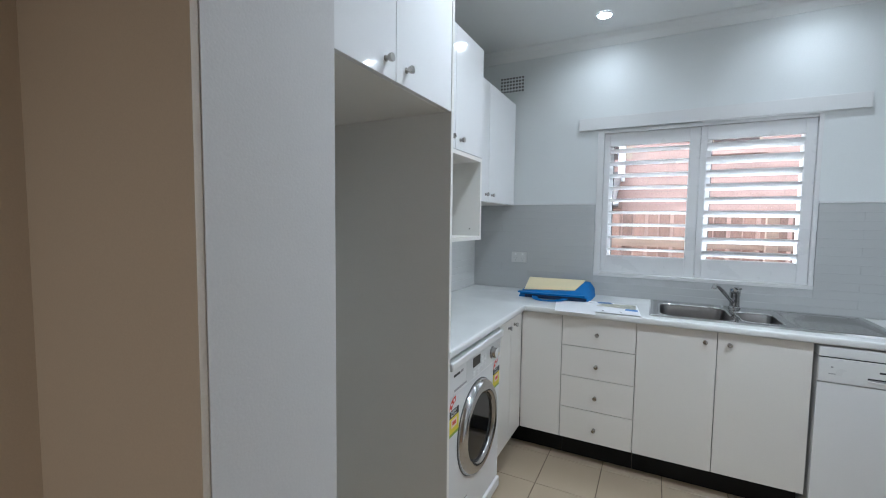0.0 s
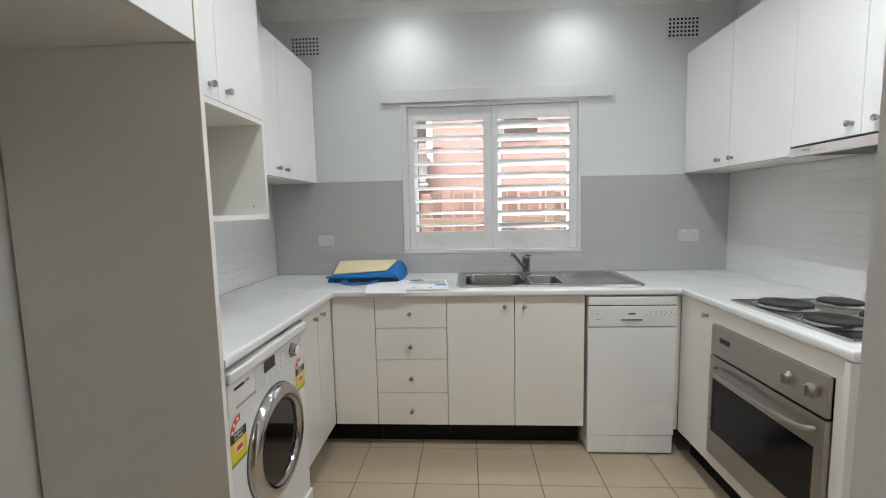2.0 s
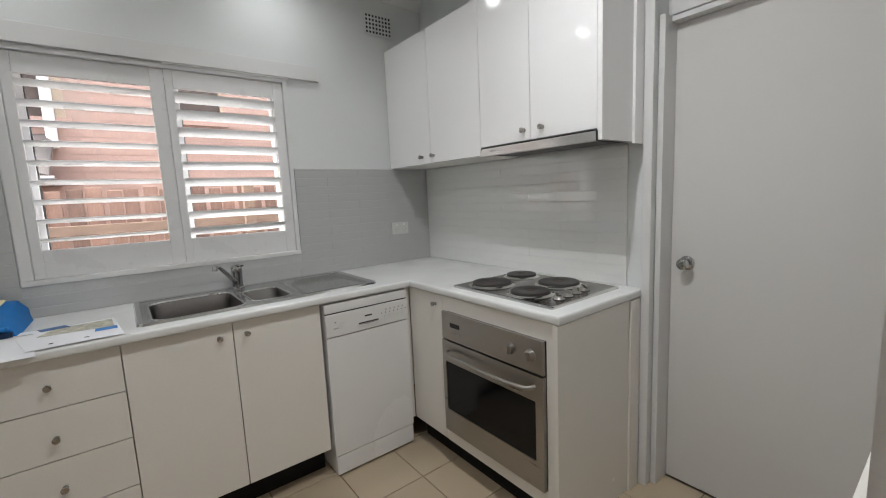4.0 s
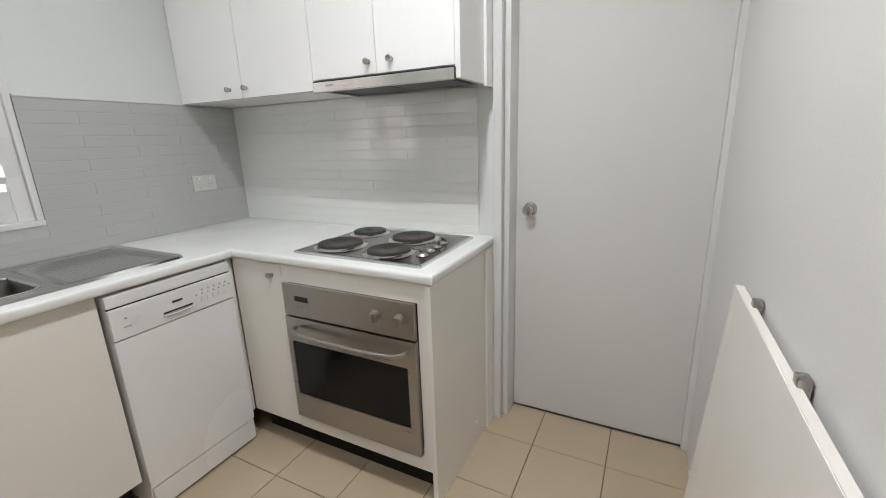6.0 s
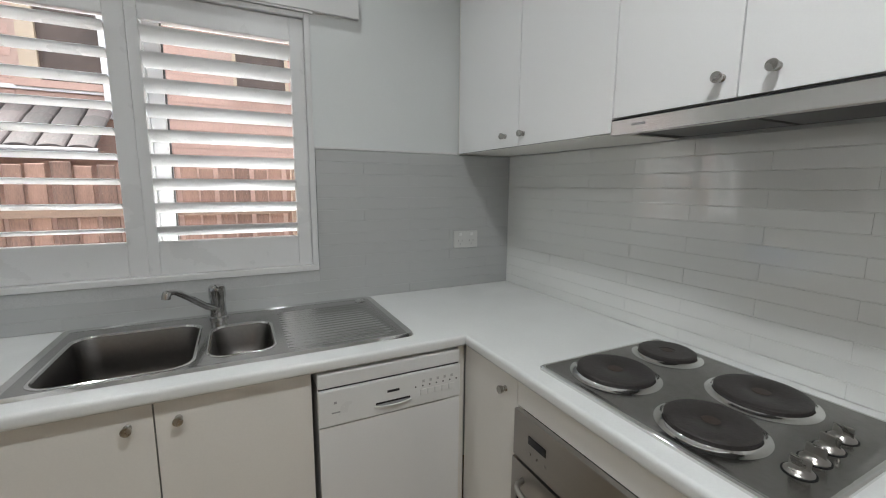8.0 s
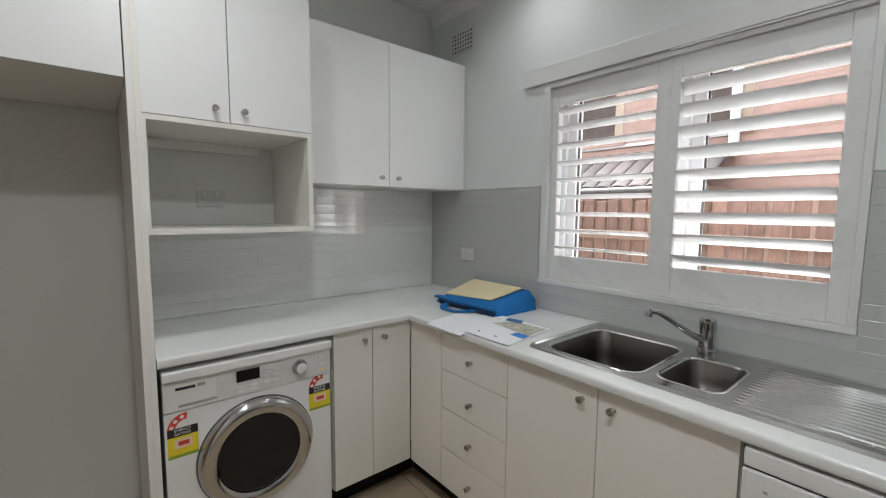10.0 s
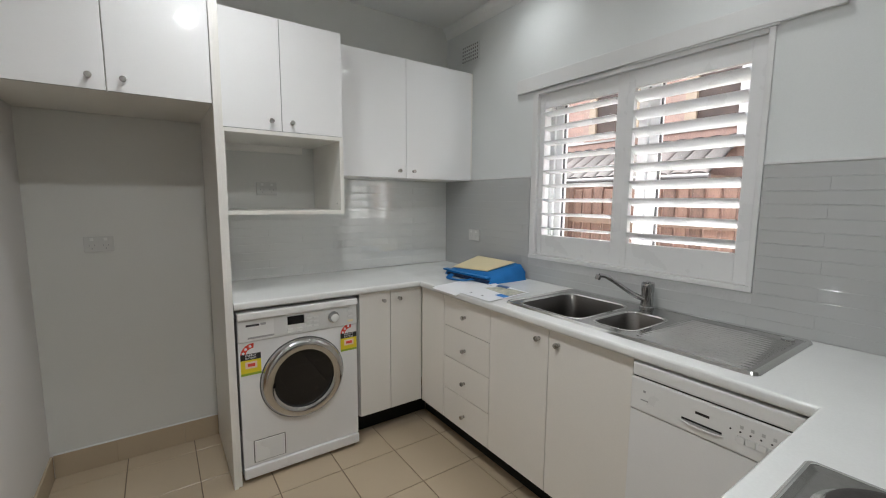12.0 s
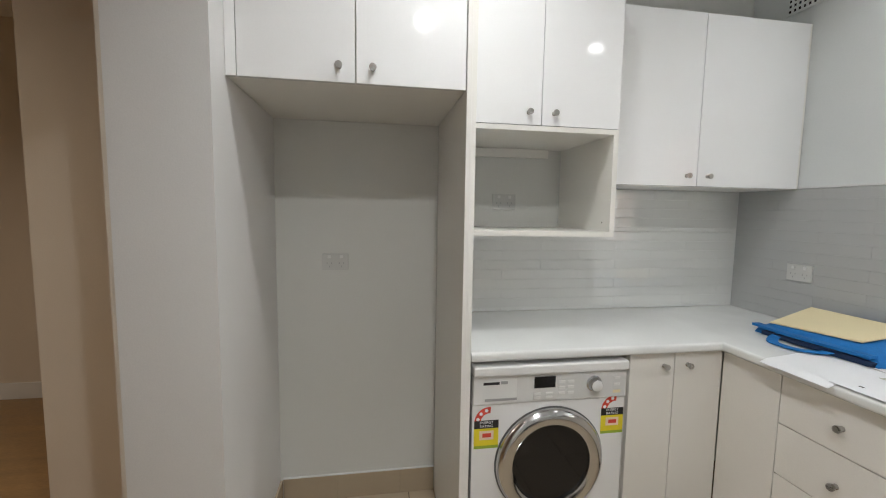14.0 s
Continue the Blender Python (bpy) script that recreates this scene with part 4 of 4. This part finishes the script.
for k in range(2):
    part("filter", box(1.89, 2.09, 1.94 + 0.27 * k, 2.195 + 0.27 * k, 1.514, 1.5176), RUBBER, hd, "dark grease filter")
part("switch", box(1.876, 1.888, 2.40, 2.45, 1.513, 1.5175), DARK, hd)
part("maker_mark", box(1.8553, 1.8558, 2.42, 2.46, 1.527, 1.533), FAINT, hd)


# ---- power points ----
def power_point(face, u0, u1, z0, z1, label, outlets=2, plate=None):
    p = thing("power_point", face.at((u0 + u1) / 2, 0, z0), label, "power point", "power points")
    pl = part("plate", face.box(u0, u1, 0.0003, 0.009, z0, z1, 0.003), plate or SWITCH, p)
    for k in range(outlets):
        cu = u0 + (u1 - u0) * (0.27 + 0.46 * k)
        part("rocker", face.box(cu - 0.007, cu + 0.007, 0.009, 0.0125, z1 - 0.022, z1 - 0.008, 0.0015), SWITCH, pl)
        for du, dz in ((-0.010, 0.003), (0.010, 0.003), (0.0, -0.012)):
            part("slot", face.box(cu + du - 0.0014, cu + du + 0.0014, 0.0089, 0.0093, (z0 + z1) / 2 - 0.009 + dz - 0.004, (z0 + z1) / 2 - 0.009 + dz + 0.004), FAINT, pl)


TN, TW, TE = Face("-y", YN - 0.009), Face("+x", XL + 0.009), Face("-x", XR - 0.009)
power_point(TN, -0.501, -0.386, 1.094, 1.170, "white double power point on the grey tiles", plate=PLATE)
power_point(TN, 1.838, 1.966, 1.087, 1.166, "white double power point on the grey tiles", plate=PLATE)
power_point(Face("+x", XL), 1.243, 1.360, 1.110, 1.187, "grey-white double power point in the fridge recess", plate=PLATE)
power_point(Face("+x", XL), 2.035, 2.150, 1.397, 1.473, "grey-white double power point inside the open niche", plate=PLATE)

# ---- things on the worktop ----
bg = thing("tote_bag", (-0.11, 3.2, 0.90), "blue fabric tote bag lying flat on the worktop", "bag")
foot_ = [(-0.345, 3.066), (0.096, 3.070), (0.100, 3.350), (-0.345, 3.362)]
lid_ = [(-0.338, 3.082), (0.052, 3.092), (0.066, 3.336), (-0.352, 3.362)]
lid_z = [0.938, 0.952, 1.006, 0.990]
bm = bmesh.new()
n = 14
lerp4 = lambda q, s, t: tuple((1 - t) * ((1 - s) * a + s * b) + t * ((1 - s) * d + s * c_) for a, b, c_, d in zip(*q))
grid = {}
for i in range(n + 1):
    for j in range(n + 1):
        s, t = i / n, j / n
        edge = min(s, t, 1 - s, 1 - t)
        lx, ly = lerp4(lid_, s, t)
        lz = lerp4([(z,) for z in lid_z], s, t)[0]
        w = 0.006 * noise.noise((s * 3, t * 3, 1.0))
        grid[i, j] = bm.verts.new((lx, ly, lz - 0.003 - (0.010 if edge == 0 else 0) + (w if edge > 0 else 0) * 0.3))
for i in range(n):
    for j in range(n):
        bm.faces.new((grid[i, j], grid[i + 1, j], grid[i + 1, j + 1], grid[i, j + 1]))
ring = [(i, 0) for i in range(n)] + [(n, j) for j in range(n)] + [(i, n) for i in range(n, 0, -1)] + [(0, j) for j in range(n, 0, -1)]
prev = [grid[q] for q in ring]
for level in (0.45, 0.75, 1.0):
    cur = []
    for i, j in ring:
        s, t = i / n, j / n
        fx, fy = lerp4(foot_, s, t)
        top = grid[i, j].co
        bulge = 0.012 * math.sin(math.pi * level) * noise.noise((s * 4, t * 4, level * 3))
        cur.append(bm.verts.new((top.x + (fx - top.x) * level ** 0.6 + bulge, top.y + (fy - top.y) * level ** 0.6 + bulge, top.z + (0.9012 - top.z) * level)))
    for k in range(len(ring)):
        bm.faces.new((prev[k], prev[(k + 1) % len(ring)], cur[(k + 1) % len(ring)], cur[k]))
    prev = cur
bm.faces.new(prev)
bmesh.ops.recalc_face_normals(bm, faces=bm.faces)
part("body", bm, BAG, bg, smooth=True)


def ribbon(points, width, thick=0.0025):
    """A flat strap that follows the points, its width held level."""
    pts = curve(points, 6)
    bm, rows = bmesh.new(), []
    for i, p in enumerate(pts):
        t = (pts[min(i + 1, len(pts) - 1)] - pts[max(i - 1, 0)]).normalized()
        side = Vector((-t.y, t.x, 0)).normalized() * width / 2
        lift = Vector((0, 0, thick))
        rows.append([bm.verts.new(p - side), bm.verts.new(p + side), bm.verts.new(p + side + lift), bm.verts.new(p - side + lift)])
    for a, b in zip(rows, rows[1:]):
        for k in range(4):
            bm.faces.new((a[k], a[(k + 1) % 4], b[(k + 1) % 4], b[k]))
    bm.faces.new(rows[0]), bm.faces.new(rows[-1])
    bmesh.ops.recalc_face_normals(bm, faces=bm.faces)
    return bm


part("strap", ribbon([(-0.235, 3.078, 0.922), (-0.228, 3.030, 0.910), (-0.190, 2.990, 0.904), (-0.110, 2.992, 0.905), (-0.055, 3.030, 0.910), (-0.035, 3.085, 0.920)], 0.036), BAG, bg, smooth=True)
part("flap", ribbon([(-0.348, 3.072, 0.928), (-0.20, 3.068, 0.926), (-0.05, 3.074, 0.928), (0.070, 3.078, 0.930)], 0.034, 0.010), BAG, bg, smooth=True)

# Solid dark ribbon that paints the shade in the bag's mouth.
part("mouth_shade", ribbon([(-0.300, 3.062, 0.9035), (-0.17, 3.056, 0.906), (-0.04, 3.062, 0.908), (0.082, 3.068, 0.905)], 0.020, 0.016), BAGSHADE, bg, "dark strip painted as shade in the bag mouth", smooth=True)

fo = thing("folder", (-0.13, 3.2, 0.965), "manila cardboard folder lying on the blue bag", "folder")
for k, nm in enumerate(("back_cover", "front_cover")):
    bm = bmesh.new()
    q = [(-0.322 + 0.004 * k, 3.108, 0.941), (0.002, 3.128 + 0.003 * k, 0.958), (0.040 - 0.003 * k, 3.310, 1.000), (-0.350, 3.348, 0.991)]
    lo = [bm.verts.new((x, y, z + 0.0015 + 0.0032 * k)) for x, y, z in q]
    hi = [bm.verts.new((x, y, z + 0.0032 + 0.0032 * k)) for x, y, z in q]
    bm.faces.new(lo), bm.faces.new(hi)
    for i in range(4):
        bm.faces.new((lo[i], lo[(i + 1) % 4], hi[(i + 1) % 4], hi[i]))
    bmesh.ops.recalc_face_normals(bm, faces=bm.faces)
    part(nm, bm, FOLDER, fo)


def sheet(corners, z, droop=0.0):
    bm, g = bmesh.new(), {}
    m_ = 8
    for i in range(m_ + 1):
        for j in range(m_ + 1):
            x, y = lerp4(corners, i / m_, j / m_)
            wave = 0.0012 * noise.noise((x * 9, y * 9, z)) + 0.0012
            g[i, j] = bm.verts.new((x, y, z + wave - droop * max(0, 2.805 - y)))
    for i in range(m_):
        for j in range(m_):
            bm.faces.new((g[i, j], g[i + 1, j], g[i + 1, j + 1], g[i, j + 1]))
    r_ = bmesh.ops.extrude_face_region(bm, geom=bm.faces[:])
    bmesh.ops.translate(bm, vec=(0, 0, 0.0006), verts=[v for v in r_["geom"] if isinstance(v, bmesh.types.BMVert)])
    bmesh.ops.recalc_face_normals(bm, faces=bm.faces)
    return bm


pa = thing("paper_sheet", (0.06, 2.92, 0.90), "loose white paper sheet over the worktop edge", "paper", "papers on the worktop")
part("sheet", sheet([(-0.045, 2.772), (0.172, 2.772), (0.118, 3.068), (-0.098, 3.06)], 0.9006, 0.25), PAPER, pa, smooth=True)
pb = thing("brochure", (0.24, 2.96, 0.90), "printed white brochure with a photo strip and blue blocks", "brochure", "papers on the worktop")
ps = part("sheet", sheet([(0.146, 2.804), (0.394, 2.806), (0.362, 3.106), (0.068, 3.112)], 0.9034), PAPER, pb, smooth=True)
for nm, q, m_ in (("photo_strip", [(0.150, 2.985), (0.365, 2.955), (0.355, 3.09), (0.185, 3.075)], PHOTO), ("blue_block", [(0.31, 2.912), (0.375, 2.912), (0.372, 2.955), (0.31, 2.955)], BLUEP), ("navy_block", [(0.155, 3.058), (0.235, 3.068), (0.215, 3.112), (0.138, 3.10)], NAVYP), ("text_line", [(0.075, 3.05), (0.135, 3.045), (0.135, 3.05), (0.075, 3.056)], FAINT), ("mark", [(0.195, 2.845), (0.207, 2.845), (0.207, 2.853), (0.195, 2.853)], INK), ("mark", [(0.285, 2.845), (0.298, 2.845), (0.298, 2.853), (0.285, 2.853)], INK)):
    part(nm, sheet(q, 0.9044 if nm == "photo_strip" else 0.9052), m_, ps)

# ---- loose cupboard door against the south wall ----
ld = thing("loose_cupboard_door", (1.36, 1.09, 0), "white cupboard door leaning against the wall, hinges up", "cupboard door")
lean = lambda z: 1.118 - 0.062 * z / 0.957
bm = bmesh.new()
vs = []
for x in (0.90, 1.634):
    for z in (0.002, 0.957):
        y = lean(z)
        vs.append((bm.verts.new((x, y, z)), bm.verts.new((x, y + 0.018, z + 0.001))))
(a0, a1), (b0, b1), (c0, c1), (e0, e1) = vs
for q in ((a0, c0, e0, b0), (a1, c1, e1, b1), (a0, a1, c1, c0), (b0, b1, e1, e0), (a0, a1, b1, b0), (c0, c1, e1, e0)):
    bm.faces.new(q)
bmesh.ops.recalc_face_normals(bm, faces=bm.faces)
bmesh.ops.bevel(bm, geom=bm.edges[:], offset=0.0015, segments=2, affect="EDGES")
part("board", bm, SATIN, ld)
for hx in (1.50, 1.19):
    h = part("hinge", merge(box(hx - 0.012, hx + 0.012, 1.046, 1.064, 0.922, 0.972, 0.003), box(hx - 0.024, hx + 0.024, 1.052, 1.066, 0.89, 0.945, 0.004)), NICKEL, ld, "metal cup hinge", smooth=True)

# ---- outside the window ----
structure("ground", box(-400, 400, 3.7, 800, -0.5, -0.3), SOIL, "concrete side path between two houses")
fc = thing("paling_fence", (0.5, 5.3, -0.3), "weathered red-brown timber paling fence", "fence")
pal_mesh = {}
xk, k = -4.2, 0
while xk < 4.8:
    kind_ = k % 3
    wdt, top = (0.098, 0.104, 0.092)[kind_], (1.50, 1.515, 1.49)[kind_]
    if kind_ not in pal_mesh:
        bm = box(0, wdt, 0, 0.018, 0, top + 0.3, 0.003, 1)
        me = bpy.data.meshes.new("paling")
        bm.to_mesh(me), bm.free()
        me.materials.append(PALING)
        pal_mesh[kind_] = me
    ob = new("paling", pal_mesh[kind_])
    ob.parent = fc
    ob.location = Vector((xk, 5.28 + (0.016 if k % 2 else 0), -0.3)) - PLACE[fc.name]
    xk, k = xk + wdt + 0.012 + 0.02 * (k % 2), k + 1
for z in (0.1, 1.15):
    part("rail", box(-4.2, 4.8, 5.235, 5.279, z, z + 0.075, 0.003, 1), FENCEW, fc)
for px in (-3.2, -1.2, 1.345, 3.4):
    part("post", box(px, px + 0.09, 5.16, 5.234, -0.3, 1.52, 0.004, 1), FENCEW, fc)

hs = thing("neighbour_house", (0, 6.6, -0.3), "orange brick house across the side path", "house")
NY = 6.55
HOUSE_WINDOWS = [(-1.87, -1.15, 2.24, 2.95, 0.10), (-0.60, 0.12, 2.24, 2.95, 0.12), (1.0, 1.52, 2.30, 2.76, 0.03)]
in_window = lambda u, v: any(a < u < b and c_ < v < d for a, b, c_, d, _ in HOUSE_WINDOWS)
part("wall", slab([-9, -1.87, -1.15, -0.60, 0.12, 1.0, 1.52, 9], [-0.3, 2.24, 2.30, 2.76, 2.95, 3.15], lambda u, v: not in_window(u, v), NY, NY + 0.25, up_x), MORTAR, hs)
verts, faces = [], []
zc, row = -0.25, 0
while zc < 3.05:
    xb = -4.6 - (0.12 if row % 2 else 0)
    while xb < 5.0:
        inside_win = any(in_window(xb + du, zc + dz) for du in (0.0, 0.115, 0.23) for dz in (0.0, 0.076))
        if not inside_win and zc > 1.0:
            i0 = len(verts)
            dy = 0.003 + 0.002 * random.random()
            for yy in (NY - dy, NY + 0.01):
                for (xx, zz) in ((xb, zc), (xb + 0.23, zc), (xb + 0.23, zc + 0.076), (xb, zc + 0.076)):
                    verts.append((xx, yy, zz + 0.3 - 0.3))
            faces += [(i0, i0 + 1, i0 + 2, i0 + 3), (i0, i0 + 4, i0 + 5, i0 + 1), (i0 + 1, i0 + 5, i0 + 6, i0 + 2), (i0 + 2, i0 + 6, i0 + 7, i0 + 3), (i0 + 3, i0 + 7, i0 + 4, i0)]
        xb += 0.24
    zc, row = zc + 0.086, row + 1
me = bpy.data.meshes.new("brickwork")
me.from_pydata([Vector(v) - PLACE[hs.name] for v in verts], [], faces)
me.materials.append(BRICK)
bw = new("brickwork", me)
bw.parent = hs
tagged(bw, "orange bricks in stretcher bond", kind="stuff")
for x0, x1, z0, z1, jamb in HOUSE_WINDOWS:
    w = part("window", merge(box(x0, x0 + jamb, NY - 0.01, NY + 0.06, z0, z1), box(x1 - jamb, x1, NY - 0.01, NY + 0.06, z0, z1), box(x0 + jamb, x1 - jamb, NY - 0.01, NY + 0.06, z1 - 0.06, z1)), CREAMT, hs, "cream timber-framed window")
    part("pane", box(x0 + jamb, x1 - jamb, NY + 0.03, NY + 0.04, z0, z1 - 0.06), DWIN, w)
    part("sill", box(x0 - 0.04, x1 + 0.04, NY - 0.05, NY + 0.02, z0 - 0.06, z0), BRICK, w)
part("eave", box(-9, 9, NY - 0.12, NY + 0.3, 3.15, 3.28), PIPE, hs)
bm = bmesh.new()
for p in ((-9, NY - 0.14, 3.28), (9, NY - 0.14, 3.28), (9, NY + 4, 4.7), (-9, NY + 4, 4.7)):
    bm.verts.new(p)
bm.faces.new(bm.verts[:])
r_ = bmesh.ops.extrude_face_region(bm, geom=bm.faces[:])
bmesh.ops.translate(bm, vec=(0, 0, 0.08), verts=[v for v in r_["geom"] if isinstance(v, bmesh.types.BMVert)])
bmesh.ops.recalc_face_normals(bm, faces=bm.faces)
part("roof", bm, TERRA, hs)
part("downpipe", tube([(0.0, NY - 0.05, 1.95), (0.0, NY - 0.05, 3.15)], 0.045, 14), PIPE, hs, "white round downpipe", smooth=True)

part("flashing", box(-3.6, 0.02, NY - 0.03, NY - 0.006, 2.155, 2.19, 0.003), PIPE, hs, "white flashing strip on the wall")

lr = thing("lean_to_roof", (-1.5, 6.0, 1.62), "low roof of old terracotta tiles with dark gutter", "roof")
part("frame", box(-3.6, 0.02, 5.82, NY - 0.012, 1.585, 1.63), FENCEW, lr)
part("gutter", tube([(-3.6, 5.79, 1.61), (0.03, 5.79, 1.61)], 0.032, 12), GUTTER, lr, smooth=True)
bm = bmesh.new()
rows = []
for k in range(9):
    a = math.pi * k / 8
    rows.append([bm.verts.new((0.085 - 0.085 * math.cos(a), 0.0 + 0.26 * t, 0.030 * math.sin(a) + 0.150 * t)) for t in (0, 1)])
for a, b in zip(rows, rows[1:]):
    bm.faces.new((a[0], b[0], b[1], a[1]))
r_ = bmesh.ops.extrude_face_region(bm, geom=bm.faces[:])
bmesh.ops.translate(bm, vec=(0, 0, 0.014), verts=[v for v in r_["geom"] if isinstance(v, bmesh.types.BMVert)])
bmesh.ops.recalc_face_normals(bm, faces=bm.faces)
tile_me = bpy.data.meshes.new("roof_tile")
bm.to_mesh(tile_me), bm.free()
tile_me.materials.append(TERRA)
for r in range(3):
    for k in range(20):
        ob = new("roof_tile", tile_me)
        ob.parent = lr
        ob.location = Vector((-3.55 + 0.178 * k + 0.002 * r, 5.8 + 0.24 * r, 1.620 + 0.135 * r)) - PLACE[lr.name]

# ---- glazed wall tiles ----
TU, TV, GAP, PERP = 0.4, 0.0475, 0.0018, 0.0006


def tile_field(name, face, u0, u1, z0, z1, anchor, material, grout, label, holes=()):
    """A tiled strip: a grout bed and one bevelled tile a cell."""
    us = sorted({u0, u1, *[h for hole in holes for h in hole[:2]]})
    vs = sorted({z0, z1, *[h for hole in holes for h in hole[2:]]})
    bed = part(name, slab(us, vs, lambda u, v: not any(a < u < b and c_ < v < d for a, b, c_, d in holes), 0.0005, 0.0078, lambda u, v, w: face.at(u, w, v)), grout, None)
    tagged(bed, label, "", "", "structure")
    shapes = {}
    nu0, nu1 = math.floor((u0 - anchor) / TU), math.ceil((u1 - anchor) / TU)
    rows_ = math.ceil((z1 - z0) / TV)
    for j in range(rows_):
        za, zb = max(z0, z1 - (j + 1) * TV), z1 - j * TV
        shift = anchor + (TU / 2 if j % 2 else 0)
        for i in range(nu0 - 1, nu1 + 1):
            spans = [(max(u0, shift + i * TU), min(u1, shift + (i + 1) * TU))]
            for a, b, c_, d in holes:
                if za < d and zb > c_:
                    spans = [s for lo, hi in spans for s in ((lo, min(hi, a)), (max(lo, b), hi)) if s[1] - s[0] > 0.012]
            for lo, hi in spans:
                if hi - lo < 0.012 or zb - za < 0.012:
                    continue
                key = (round(hi - lo, 3), round(zb - za, 3))
                if key not in shapes:
                    bm = box(-(hi - lo - PERP) / 2, (hi - lo - PERP) / 2, 0, 0.002, 0, zb - za - GAP)
                    top_edges = [e for e in bm.edges if all(v.co.y < 0.001 for v in e.verts) and abs(e.verts[0].co.z - e.verts[1].co.z) < 1e-6]
                    bmesh.ops.bevel(bm, geom=top_edges, offset=0.0008, segments=1, affect="EDGES")
                    r_, up_, out_ = face.axes()
                    bmesh.ops.transform(bm, matrix=Matrix((r_, -out_, up_)).transposed().to_4x4(), verts=bm.verts)
                    me_ = bpy.data.meshes.new("tile")
                    bm.to_mesh(me_), bm.free()
                    me_.materials.append(material)
                    shapes[key] = me_
                ob = new("tile", shapes[key])
                ob.parent = bed
                ob.matrix_basis = Matrix.Translation(face.at((lo + hi) / 2, 0.0092 + 0.0003 * random.random(), za + GAP / 2)) @ Euler((random.gauss(0, 0.0006), random.gauss(0, 0.0006), random.gauss(0, 0.0006))).to_matrix().to_4x4()


tile_field("splashback_north", Face("-y", YN), XL + 0.010, XR - 0.010, 0.901, 1.512, 0.02, TILEG, GROUTG, "grey glazed tile splashback under the window", [(0.073, 1.2305, 1.033, 1.512)])
tile_field("splashback_west", Face("+x", XL), 1.808, YN - 0.001, 0.901, 1.296, 0.09, TILEW, GROUTW, "white glazed tile splashback above the washing machine")
tile_field("splashback_west_upper", Face("+x", XL), 2.397, YN - 0.001, 1.2975, 1.509, 0.09, TILEW, GROUTW, "white glazed tile splashback under the wall cabinet")
tile_field("splashback_east", Face("-x", XR), 1.932, YN - 0.001, 0.901, 1.512, 0.075, TILEW, GROUTW, "white glazed tile splashback behind the cooktop")
for a, b in ((XL + 0.316, 0.074), (1.2305, XR - 0.298)):
    structure("trim", box(a, b, YN - 0.0115, YN - 0.0005, 1.513, 1.522, 0.0015), TRIM, "white tile edge trim")

# ---- floor tiles ----
floor_ob = bpy.data.objects["floor"]
fbm = {}
FT, FG = 0.3015, 0.0036
fx0, fy0 = 0.527 - 5 * FT, 2.548 - 6 * FT
for i in range(11):
    for j in range(10):
        xa, xb = max(XL, fx0 + i * FT), min(XD + 0.0, fx0 + (i + 1) * FT)
        ya, yb = max(YS0, fy0 + j * FT), min(YN, fy0 + (j + 1) * FT)
        if xb - xa < 0.02 or yb - ya < 0.02:
            continue
        key = (round(xb - xa, 3), round(yb - ya, 3))
        if key not in fbm:
            bm = box(-(xb - xa - FG) / 2, (xb - xa - FG) / 2, -(yb - ya - FG) / 2, (yb - ya - FG) / 2, -0.008, 0)
            bmesh.ops.bevel(bm, geom=[e for e in bm.edges if all(v.co.z > -0.001 for v in e.verts)], offset=0.0018, segments=1, affect="EDGES")
            me = bpy.data.meshes.new("floor_tile")
            bm.to_mesh(me), bm.free()
            me.materials.append(FLOOR)
            fbm[key] = me
        ob = new("floor_tile", fbm[key])
        ob.parent = floor_ob
        ob.location = ((xa + xb) / 2, (ya + yb) / 2, 0.0003 * random.random())
